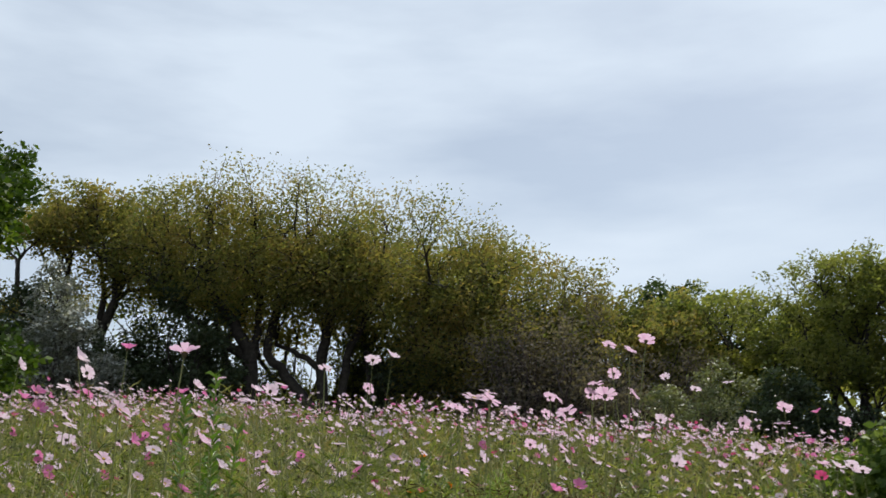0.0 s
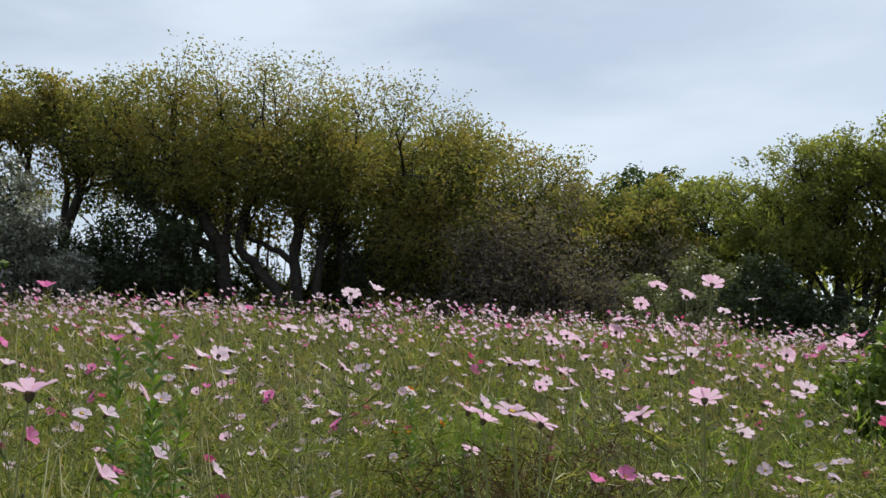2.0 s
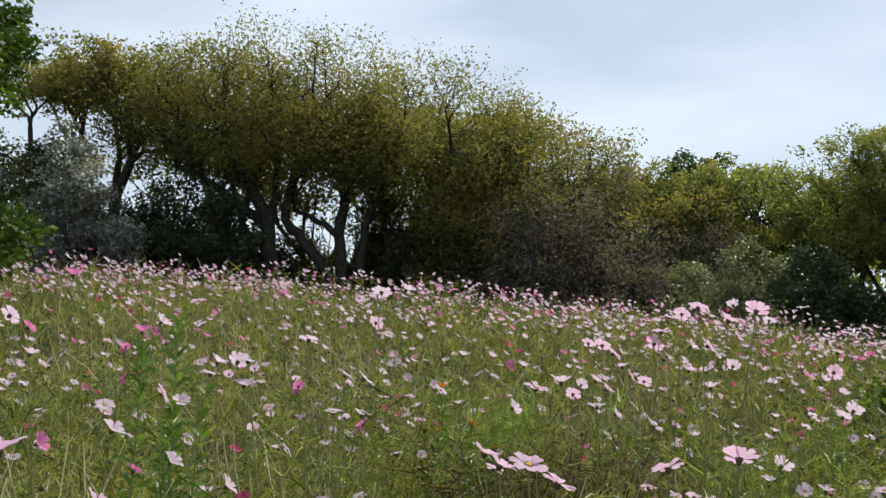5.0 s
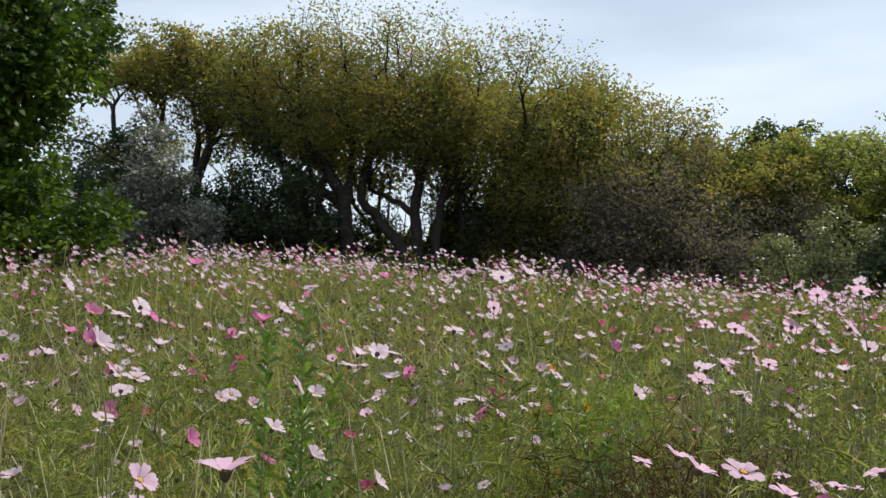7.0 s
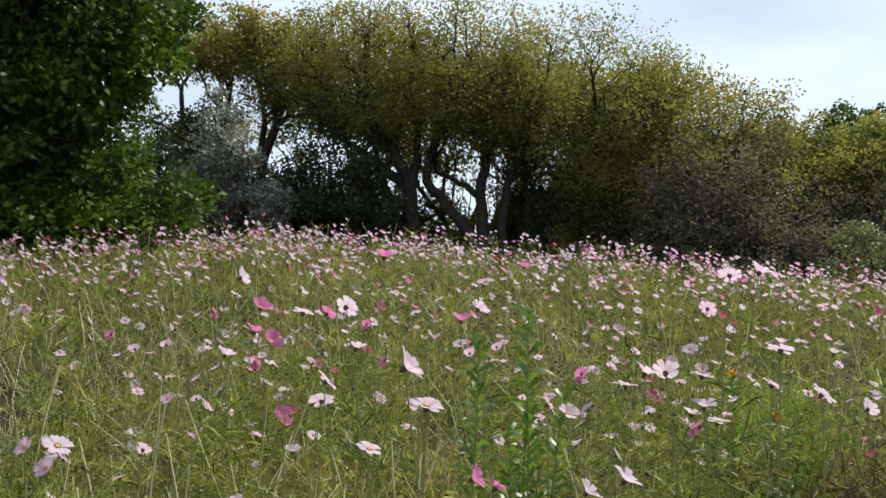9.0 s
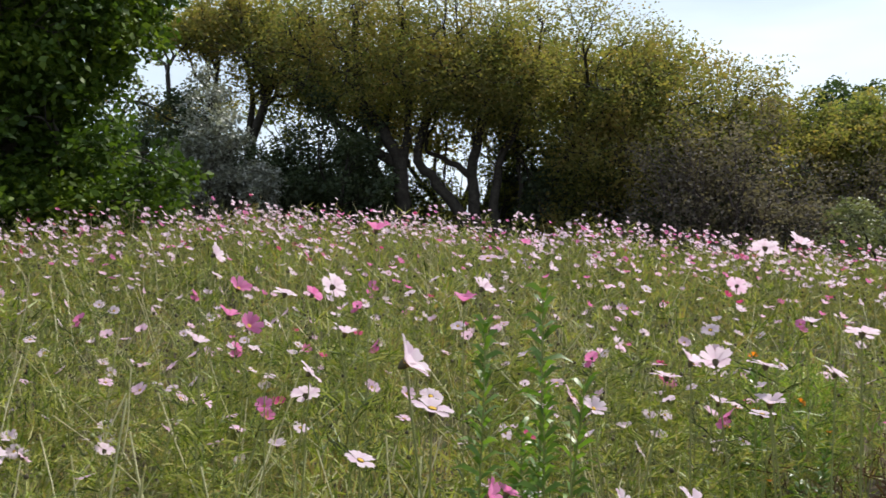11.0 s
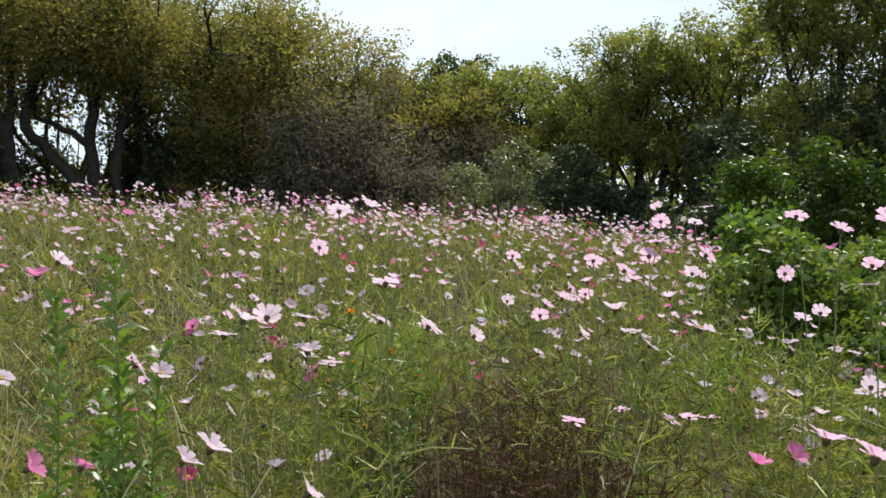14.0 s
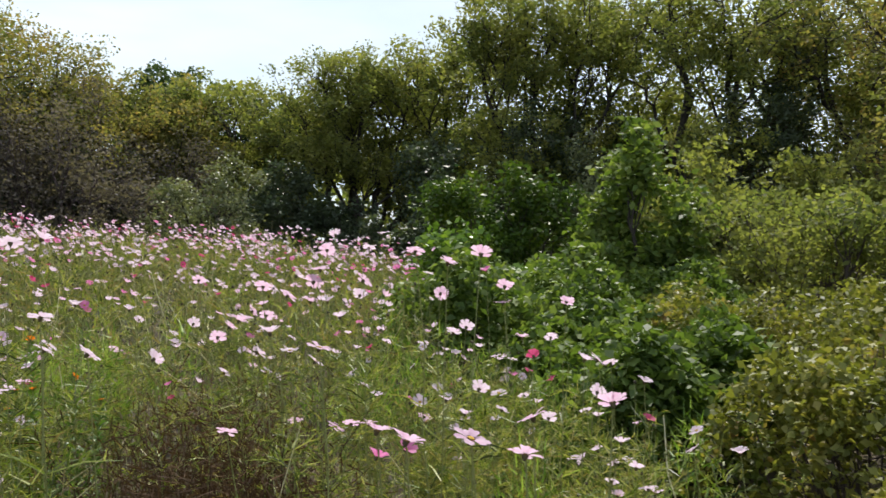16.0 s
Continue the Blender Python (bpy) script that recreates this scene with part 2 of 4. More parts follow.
class Build:
    """Gathers quads."""

    def __init__(self):
        self.v, self.q, self.s, self.count = [], [], [], 0

    def add(self, verts, quads, slot=0):
        verts, quads = np.asarray(verts, float).reshape(-1, 3), np.asarray(quads, int).reshape(-1, 4)
        self.v.append(verts)
        self.q.append(quads + self.count)
        self.s.append(np.full(len(quads), slot))
        self.count += len(verts)

    def arrays(self):
        return np.concatenate(self.v), np.concatenate(self.q), np.concatenate(self.s)

    def mesh(self, name, mats):
        v, q, s = self.arrays()
        return quads_mesh(name, v, q, mats, s)

    def tube(self, line, radii, sides=5, slot=0):
        line, radii = np.asarray(line, float), np.asarray(radii, float)
        ahead = np.gradient(line, axis=0)
        ahead /= np.linalg.norm(ahead, axis=1, keepdims=True) + 1e-9
        side = np.cross(ahead, (0.31, 0.17, 0.93) if abs(ahead[0, 2]) < 0.8 else (0.9, 0.3, 0.1))
        side /= np.linalg.norm(side, axis=1, keepdims=True) + 1e-9
        other = np.cross(ahead, side)
        turn = np.linspace(0, 2 * np.pi, sides, endpoint=False)
        ring = np.cos(turn)[None, :, None] * side[:, None] + np.sin(turn)[None, :, None] * other[:, None]
        verts = line[:, None] + ring * radii[:, None, None]
        k, j = np.arange(len(line) - 1)[:, None] * sides, np.arange(sides)[None]
        nxt = (j + 1) % sides
        quads = np.stack([k + j, k + nxt, k + sides + nxt, k + sides + j], -1)
        self.add(verts, quads, slot)

    def blades(self, roots, ways, lengths, widths, slot=0, pinch=0.3, sag=0.0, rng=np.random):
        """Narrow leaves, one bent pair of quads each when they sag."""
        n = len(roots)
        ways = ways / (np.linalg.norm(ways, axis=1, keepdims=True) + 1e-9)
        side = np.cross(ways, rng.normal(size=(n, 3)))
        side /= np.linalg.norm(side, axis=1, keepdims=True) + 1e-9
        half, wide = side * widths[:, None] / 2, ways * lengths[:, None]
        if sag == 0:
            v = np.stack([roots - half, roots + half, roots + wide + half * pinch, roots + wide - half * pinch], 1)
            self.add(v, np.arange(4 * n).reshape(n, 4), slot)
        else:
            mid = roots + wide * 0.55
            tip = roots + wide * 0.95 - np.array([0, 0, 1.0]) * (lengths * sag)[:, None]
            v = np.stack([roots - half * 0.6, roots + half * 0.6, mid - half, mid + half, tip - half * pinch, tip + half * pinch], 1)
            base = np.arange(n)[:, None] * 6
            self.add(v, np.concatenate([base + [0, 1, 3, 2], base + [2, 3, 5, 4]], 0), slot)

    def leaves(self, centres, length, width, rng, slot=0, flat=0.35, fold=0.18):
        """Pointed leaves as folded pairs of halves round each centre."""
        n = len(centres)
        way = rng.normal(size=(n, 3)) * (1, 1, 0.7) - (0, 0, 0.25)
        way /= np.linalg.norm(way, axis=1, keepdims=True)
        up = rng.normal(size=(n, 3)) + (0, 0, 1.0 / max(flat, 0.05) * 0.4)
        side = np.cross(way, up)
        side /= np.linalg.norm(side, axis=1, keepdims=True) + 1e-9
        up = np.cross(side, way)
        size = rng.uniform(0.65, 1.25, n)[:, None]
        a, b = centres, centres + way * length * size
        mid = centres + way * length * size * 0.45
        wing = side * width * size / 2
        v = np.stack([a, mid + wing + up * length * fold, b, mid - wing + up * length * fold * 0.6], 1)
        self.add(v, np.arange(4 * n).reshape(n, 4), slot)


def part(name, me, parent, label="", m=None):
    ob = new(name, me)
    ob.parent = parent
    if m is not None:
        ob.matrix_basis = m
    return tagged(ob, label)


def thing(name, label, category, m, group="", kind=""):
    ob = new(name)
    ob.empty_display_size = 0.1
    ob.matrix_basis = m
    return tagged(ob, label, category, group, kind)


def smooth(a, b, x):
    t = np.clip((np.asarray(x, float) - a) / (b - a), 0, 1)
    return t * t * (3 - 2 * t)


# ---- ground ----
def ground_height(x, y):
    """The field climbs to a low crest ahead; it falls away to the right."""
    x, y = np.asarray(x, float), np.asarray(y, float)
    az = np.degrees(np.arctan2(x, np.maximum(y - 1.0, 0.01)))
    rise = np.interp(az, [-60, -35, -20, 0, 15, 24, 32, 45, 90], [0.85, 1.05, 1.35, 1.2, 0.95, 0.7, 0.45, 0.25, 0.1])
    reach = np.hypot(x, y - 1.0)
    ramp = smooth(0.6, 15.0, reach) * smooth(-4, 2.5, y)
    fall = 1 - 0.3 * smooth(15, 30, reach)
    bumps = 0.03 * np.sin(1.7 * x + 0.6) * np.cos(1.3 * y) * smooth(0, 2, reach)
    return rise * ramp * fall * (1 - smooth(60, 200, reach)) + bumps


def ground_at(x, y):
    return float(ground_height(x, y))


def build_ground():
    near = np.arange(-16, 30.01, 0.4)
    far = np.array([2, 5, 10, 18, 30, 60, 120, 250, 600, 1500, 3000.0])
    xs = np.concatenate([-16 - far[::-1], near - 0, 30 + far])
    ys = np.concatenate([-10 - far[::-1], np.arange(-10, 34.01, 0.4), 34 + far])
    gx, gy = np.meshgrid(xs, ys)
    v = np.stack([gx, gy, ground_height(gx, gy)], -1).reshape(-1, 3)
    w = len(xs)
    i, j = np.meshgrid(np.arange(w - 1), np.arange(len(ys) - 1))
    k = (j * w + i).ravel()
    me = quads_mesh("ground", v, np.stack([k, k + 1, k + w + 1, k + w], 1), [SOIL])
    me.polygons.foreach_set("use_smooth", np.ones(len(me.polygons), bool))
    tagged(new("ground", me), "brown soil with plant litter under the flower field", "ground", kind="structure")


build_ground()


# ---- cosmos ----
def flower_mesh(name, petal, radius, rng, fine=True):
    """Eight broad petals with blunt notched tips; disc: a low dome."""
    b = Build()
    cup = rng.uniform(0.15, 0.8)
    for k in range(8):
        a = k * math.pi / 4 + rng.uniform(-0.09, 0.09)
        lift, long, wide = cup + rng.uniform(-0.14, 0.14), radius * rng.uniform(0.9, 1.08), radius * rng.uniform(0.5, 0.62)
        out, side = np.array([math.cos(a), math.sin(a), 0]), np.array([-math.sin(a), math.cos(a), 0])
        along = ((0.12, 0.16, 0.0), (0.45, 0.78, 0.05), (0.8, 1.0, 0.03), (1.0, 0.62, -0.05))
        rows = []
        for f, w, curl in along:
            mid = out * long * f + np.array([0, 0, 1]) * long * (f * math.sin(lift) + curl)
            notch = 0.07 * long if f == 1.0 else 0
            rows.append([mid - side * wide / 2 * w, mid + np.array([0, 0, -0.03 * long]) - out * notch, mid + side * wide / 2 * w])
        quads = [(3 * r + c, 3 * r + c + 1, 3 * r + c + 4, 3 * r + c + 3) for r in range(3) for c in range(2)]
        b.add(np.array(rows), quads)
    return b.mesh(name, [petal])


def disc_mesh(name, radius, material):
    b = Build()
    for lo, hi, z0, z1 in ((1.0, 0.75, 0.1, 0.55), (0.75, 0.02, 0.55, 0.8)):
        t = np.linspace(0, 2 * np.pi, 8, endpoint=False)
        ring = lambda r, z: np.stack([np.cos(t) * r * radius, np.sin(t) * r * radius, np.full(8, z * radius)], 1)
        i = np.arange(8)
        b.add(np.concatenate([ring(lo, z0), ring(hi, z1)]), np.stack([i, (i + 1) % 8, 8 + (i + 1) % 8, 8 + i], 1))
    return b.mesh(name, [material])


def feather_leaves(b, nodes, ways, rng, length, threads, width, slot=0):
    """Pinnate thread leaves: a rachis with fine side threads."""
    n = len(nodes)
    ways = ways / np.linalg.norm(ways, axis=1, keepdims=True)
    long = length * rng.uniform(0.6, 1.25, n)
    b.blades(nodes, ways, long, np.full(n, width * 1.2), slot, 0.4, 0.12, rng)
    at = np.repeat(np.arange(n), threads)
    f = rng.uniform(0.2, 0.95, n * threads)
    roots = nodes[at] + ways[at] * (long[at] * f)[:, None] - np.array([0, 0, 1.0]) * (long[at] * 0.12 * f**2)[:, None]
    out = ways[at] * 0.9 + rng.normal(size=(n * threads, 3)) * 0.65 + (0, 0, 0.25)
    b.blades(roots, out, long[at] * rng.uniform(0.28, 0.6, n * threads) * (1.1 - 0.5 * f), np.full(n * threads, width), slot, 0.35, 0, rng)


def cosmos_frame(rng, height, branches):
    """Stem lines of one plant, with the ends that carry heads."""
    lean = rng.normal(0, 0.1, 2)
    f = np.linspace(0, 1, 6)
    sway = rng.normal(0, 0.03, (6, 2)).cumsum(0)
    main = np.stack([lean[0] * f**1.4 * height + sway[:, 0], lean[1] * f**1.4 * height + sway[:, 1], f * height * 0.95], 1)
    lines, ends = [main], [(main[-1], main[-1] - main[-2])]
    for _ in range(branches):
        k = rng.uniform(0.3, 0.8)
        start = np.array([np.interp(k, f, main[:, i]) for i in range(3)])
        a, out = rng.uniform(0, 2 * np.pi), rng.uniform(0.07, 0.24) * height
        rise = height * rng.uniform(0.82, 1.06) - start[2]
        rise = max(rise, 0.12)
        g = np.linspace(0, 1, 5)
        line = start + np.stack([np.cos(a) * out * g**0.7, np.sin(a) * out * g**0.7, rise * g**1.2], 1) + rng.normal(0, 0.008, (5, 3)).cumsum(0)
        lines.append(line)
        ends.append((line[-1], line[-1] - line[-2]))
    return lines, ends


def facing(rng, way=None):
    """The way a head looks: up and towards the sun, with scatter."""
    n = np.array([0.30, 0.16, 0.75]) + rng.normal(0, 0.34, 3)
    n[2] = abs(n[2]) * 0.9 + 0.1
    return n / np.linalg.norm(n)


def head_pose(place, normal, spin, scale=1.0):
    z = Vector(normal).normalized()
    return Matrix.Translation(Vector(place)) @ z.to_track_quat("Z", "Y").to_matrix().to_4x4() @ Matrix.Rotation(spin, 4, "Z") @ Matrix.Scale(scale, 4)


rng = np.random.default_rng(11)
HEADS = [[flower_mesh("petals", PETALS[c], 0.028, rng) for _ in range(4 if c < 2 else 2)] for c in range(5)]
DISCS = [disc_mesh("disc", 0.0062, DISC)]


def calyx_mesh():
    b = Build()
    b.tube([(0, 0, -0.009), (0, 0, -0.005), (0, 0, 0.0), (0, 0, 0.003)], [0.0015, 0.0045, 0.0058, 0.0066], 7)
    return b.mesh("calyx", [SEED])


CALYX = calyx_mesh()
COLOUR_WORDS = ["pale pink", "pink", "magenta", "crimson", "orange"]


def pick_colour(rng):
    return int(rng.choice(4, p=[0.52, 0.31, 0.13, 0.04]))


def add_head(parent, place, normal, colour, rng, scale=1.0):
    mesh = HEADS[colour][int(rng.integers(len(HEADS[colour])))]
    head = part("flower_head", mesh, parent, COLOUR_WORDS[colour] + " petals", head_pose(place, normal, rng.uniform(0, 6), scale))
    part("disc", DISCS[0], head, "yellow disc")
    part("calyx", CALYX, head, "dark green calyx")
    return head


def bud(b, place, way, radius, slot):
    way = np.asarray(way) / np.linalg.norm(way)
    line = np.array([place + way * radius * k for k in (-0.6, 0.0, 0.9, 1.5)])
    b.tube(line, radius * np.array([0.3, 1.0, 0.85, 0.1]), 5, slot)


def cosmos_plant(rng, height, branches, m, colour=None, lush=1.0):
    lines, ends = cosmos_frame(rng, height, branches)
    stems, feather = Build(), Build()
    nodes, ways = [], []
    colour = pick_colour(rng) if colour is None else colour
    heads = []
    for i, line in enumerate(lines):
        thick = (0.0035 if i == 0 else 0.0021) * (0.7 + height * 0.4)
        stems.tube(line, np.linspace(thick, thick * 0.45, len(line)), 4)
        count = int((15 if i == 0 else 6) * lush)
        for f in rng.uniform(0.06, 0.86, count):
            p = np.array([np.interp(f, np.linspace(0, 1, len(line)), line[:, k]) for k in range(3)])
            a = rng.uniform(0, 6.3)
            for turn in (0, math.pi):
                nodes.append(p)
                ways.append((math.cos(a + turn), math.sin(a + turn), rng.uniform(0.2, 0.9)))
        end, way = ends[i]
        luck = rng.uniform()
        if (i == 0 and luck < 0.75) or luck < 0.26:
            heads.append((end, facing(rng), rng.uniform(0.8, 1.12)))
        else:
            bud(stems, end, way, rng.uniform(0.004, 0.0075), 0 if luck < 0.8 else 1)
    feather_leaves(feather, np.array(nodes), np.array(ways), rng, 0.10, 6, 0.0038)
    plant = thing("cosmos_plant", f"tall cosmos plant with feathery leaves and {COLOUR_WORDS[colour]} flowers", "flower plant", m, "cosmos flowers in the field")
    part("stalk", stems.mesh("stalk", [STEM, SEED]), plant)
    part("foliage", feather.mesh("foliage", [FEATHER]), plant, "thread-like green foliage")
    for p, n, s in heads:
        add_head(plant, p, n, colour, rng, s)
    return plant


WALKED = np.array([(0.35, 0.0), (0.3, 0.5), (0.24, 1.06), (-0.1, 1.2), (-0.52, 1.33), (-0.25, 1.3)])


def from_walk(x, y):
    """Distance from the line walked."""
    return min(math.hypot(x - a, y - b) for a, b in WALKED)


def edge_right(y):
    """The field's right-hand edge."""
    return float(np.interp(y, [-2, 1.0, 2.6, 3.4, 4.6, 6.0, 8.0, 12, 16], [0.9, 1.2, 1.9, 2.3, 2.6, 3.1, 3.9, 6.0, 8.0]))


def bare_patch(x, y):
    """A bare brown gap, and the stand of the bushy weed, where no cosmos grows."""
    return (x + 0.54) ** 2 + (y - 3.45) ** 2 < 0.05 or (((x - 0.64) * 0.30 + (y - 3.9) * 0.954) / 2.1) ** 2 + (((x - 0.64) * 0.954 - (y - 3.9) * 0.30) / 0.68) ** 2 < 1 or ((x + 3.35) / 0.55) ** 2 + ((y - 5.4) / 1.7) ** 2 < 1


rng = np.random.default_rng(5)
templates = []
for k in range(16):
    height = (0.72, 0.82, 0.9, 0.96, 1.0, 1.05, 1.1, 1.16)[k % 8]
    colour = (0, 0, 1, 0, 2, 0, 1, 0, 0, 1, 0, 3, 0, 1, 0, 2)[k]
    templates.append((height, rng.integers(1 << 30), colour))
made = {}
spots = []
while len(spots) < 260:
    d, a = 0.9 + 4.4 * rng.uniform() ** 0.62, radians(rng.uniform(-52, 62))
    x, y = -0.1 + d * math.sin(a), 1.1 + d * math.cos(a)
    clear = from_walk(x, y)
    if clear < 0.8 or x > edge_right(y) or bare_patch(x, y) or min((math.hypot(x - p, y - q) for p, q, _ in spots), default=9) < 0.13:
        continue
    spots.append((x, y, clear))
for x, y, clear in spots:
    tallest = 0.74 + 0.28 * clear
    fits = [k for k in range(16) if templates[k][0] <= tallest and (x < 0.9 or templates[k][0] < 1.02)] or [0, 8]
    k = int(rng.choice(fits))
    m = pose(x, y, ground_at(x, y) - 0.02, *rng.normal(0, 4, 2), rng.uniform(0, 360))
    if k in made:
        copy_thing(made[k], m)
    else:
        h, seed, c = templates[k]
        made[k] = cosmos_plant(np.random.default_rng(seed), h, 4 + k % 3, m, c)


# single flowers that stand out above the rest: x, y, height of the head, colour
MIDDLE = [
    (-0.16, 1.75, 1.41, 1), (0.32, 2.28, 1.35, 1), (0.34, 2.23, 1.34, 1), (0.37, 2.11, 1.36, 1), (0.4, 2.03, 1.35, 1), (0.44, 2.74, 1.42, 1),
    (0.59, 2.26, 1.34, 1), (0.66, 2.15, 1.37, 1), (-0.17, 2.85, 1.4, 0), (0.85, 3.06, 1.6, 1), (0.93, 2.89, 1.59, 1), (0.9, 2.99, 1.57, 1),
    (0.56, 3.3, 1.4, 0), (0.07, 3.04, 1.41, 0), (-0.26, 2.98, 1.44, 0), (-0.32, 2.5, 1.34, 0), (-0.62, 2.47, 1.48, 0), (-0.93, 3.38, 1.53, 0),
    (-0.44, 3.17, 1.35, 1), (-0.4, 3.19, 1.33, 0), (-0.22, 3.0, 1.44, 0), (0.79, 4.17, 1.36, 1), (0.01, 3.18, 1.41, 0), (-0.04, 2.88, 1.5, 0),
]
LEFT_CLUSTER = [
    (-0.7, 3.78, 1.49, 2), (-0.66, 3.84, 1.52, 0), (-0.29, 3.04, 1.41, 0), (0.5, 4.19, 1.25, 0), (0.94, 4.78, 1.1, 0), (-0.05, 3.47, 1.29, 0),
    (-0.17, 2.88, 1.45, 0), (-0.61, 2.61, 1.41, 0), (-1.22, 3.56, 1.45, 2), (-1.13, 3.7, 1.5, 0), (-0.94, 3.54, 1.42, 0), (-0.99, 3.41, 1.3, 0),
    (-0.76, 3.66, 1.27, 0), (-1.33, 3.74, 1.59, 0), (-1.32, 3.62, 1.38, 0), (-1.34, 3.95, 1.5, 2), (0.71, 4.16, 1.31, 1), (0.89, 4.2, 1.41, 1),
    (0.83, 4.23, 1.36, 1), (0.87, 4.87, 1.48, 1), (-0.56, 3.35, 1.13, 2), (-1.21, 3.67, 1.42, 2), (-0.64, 5.9, 1.68, 2),
]
FRONT = [
    (-0.93, 3.22, 1.37, 0), (-0.55, 2.73, 1.28, 2), (-0.36, 3.0, 1.21, 0), (-0.38, 2.09, 1.33, 1), (-0.23, 2.2, 1.27, 1), (0.68, 3.46, 1.33, 0),
    (0.76, 3.66, 1.47, 1), (0.94, 3.82, 1.54, 1), (0.01, 4.1, 1.54, 1), (1.05, 4.0, 1.6, 1), (0.92, 3.83, 1.5, 1), (1.08, 3.79, 1.5, 1),
    (-0.69, 4.38, 1.6, 1), (-1.12, 3.91, 1.49, 2), (0.76, 3.86, 1.49, 1), (-0.92, 3.76, 1.66, 2),
]
FIRST_ROW = [
    (-0.5, 2.37, 1.23, 1), (-0.72, 2.72, 1.32, 0), (-0.18, 2.78, 1.2, 0), (0.71, 2.88, 1.16, 2), (0.64, 2.89, 1.15, 2), (0.54, 2.69, 1.06, 2),
    (0.38, 3.12, 1.2, 1), (-0.42, 2.61, 1.13, 1), (1.06, 3.1, 1.23, 0), (0.12, 3.9, 1.65, 0), (0.04, 3.9, 1.64, 0),
]
SLOPE = [
    (0.93, 3.85, 1.24, 0), (0.87, 4.21, 1.24, 0), (1.23, 4.94, 1.43, 0), (1.0, 4.6, 1.36, 1), (0.91, 4.62, 1.3, 1), (1.05, 4.58, 1.34, 1),
    (1.21, 4.51, 1.39, 1), (1.27, 4.48, 1.39, 0), (1.3, 4.25, 1.42, 0), (1.23, 4.28, 1.34, 0), (0.84, 4.86, 1.3, 0), (0.6, 4.93, 1.37, 0),
    (0.24, 4.59, 1.28, 0), (0.33, 4.58, 1.42, 0), (1.48, 4.83, 1.66, 0), (1.61, 4.76, 1.6, 0), (1.91, 5.17, 1.67, 0), (1.84, 4.63, 1.48, 0),
    (1.67, 4.26, 1.41, 1), (1.64, 4.03, 1.29, 0), (1.65, 4.14, 1.26, 0), (1.32, 4.9, 1.48, 0), (-0.03, 4.11, 1.22, 0),
]
RIGHT_EDGE = [
    (1.66, 3.85, 1.06, 0), (1.57, 4.27, 0.98, 0), (1.55, 4.04, 1.02, 0), (0.97, 4.12, 1.0, 1), (1.01, 3.88, 1.01, 1), (1.06, 3.86, 1.02, 1),
    (1.11, 3.83, 1.02, 1), (1.93, 4.06, 1.23, 1), (2.02, 3.99, 1.23, 0), (1.7, 3.87, 1.39, 1), (1.71, 3.87, 1.45, 1), (1.88, 3.72, 1.39, 1),
    (2.17, 4.65, 1.48, 2), (1.72, 3.44, 1.22, 0), (1.75, 3.41, 1.22, 0), (1.78, 3.38, 1.21, 0), (1.99, 3.44, 1.12, 0), (1.87, 3.55, 1.08, 0),
    (1.57, 3.11, 1.02, 0), (1.59, 3.07, 0.95, 0), (1.71, 2.96, 1.01, 0), (1.73, 3.65, 0.99, 0), (1.84, 3.87, 1.18, 3),
]


def single_flower(x, y, z, colour, rng, size=1.0):
    """One slender plant whose head stands at that height."""
    ground = ground_at(x, y)
    off = rng.normal(0, 0.06, 2)
    top = np.array([-off[0], -off[1], z - ground])
    f = np.linspace(0, 1, 7)[:, None]
    line = top * f + rng.normal(0, 0.02, (7, 3)).cumsum(0) * f * (1 - f) * 3
    line[-1] = top
    stems, feather = Build(), Build()
    stems.tube(line, np.linspace(0.0028, 0.0014, 7), 5)
    nodes, ways = [], []
    for g in rng.uniform(0.05, 0.8, 16):
        a = rng.uniform(0, 6.3)
        for turn in (0, math.pi):
            nodes.append([np.interp(g, f[:, 0], line[:, k]) for k in range(3)])
            ways.append((math.cos(a + turn), math.sin(a + turn), rng.uniform(0.2, 0.9)))
    feather_leaves(feather, np.array(nodes), np.array(ways), rng, 0.10, 6, 0.0038)
    plant = thing("cosmos_plant", f"slender cosmos stem carrying one {COLOUR_WORDS[colour]} flower", "flower plant", pose(x + off[0], y + off[1], ground), "cosmos flowers in the field")
    part("stalk", stems.mesh("stalk", [STEM]), plant)
    part("foliage", feather.mesh("foliage", [FEATHER]), plant, "thread-like green foliage")
    add_head(plant, top, facing(rng), colour, rng, size * rng.uniform(0.92, 1.1))


rng = np.random.default_rng(23)
for row in MIDDLE + LEFT_CLUSTER + FRONT + FIRST_ROW + SLOPE + RIGHT_EDGE:
    single_flower(*row, rng, 0.9 if row[1] < 3.2 else 1.08)


# ---- the rest of the field, uncountable ----
def spread(arrays, places, turns, scales, tilts):
    """Copies of one set of vertices at many places, as one array."""
    v, q, s = arrays
    c, n = np.cos(turns)[:, None], np.sin(turns)[:, None]
    x = (v[None, :, 0] * c - v[None, :, 1] * n) * scales[:, None] + v[None, :, 2] * tilts[:, :1]
    y = (v[None, :, 0] * n + v[None, :, 1] * c) * scales[:, None] + v[None, :, 2] * tilts[:, 1:]
    z = v[None, :, 2] * scales[:, None] + 0 * x
    out = np.stack([x, y, z], -1) + places[:, None]
    k = np.arange(len(places))[:, None, None] * len(v)
    return out.reshape(-1, 3), (q[None] + k).reshape(-1, 4), np.tile(s, len(places))


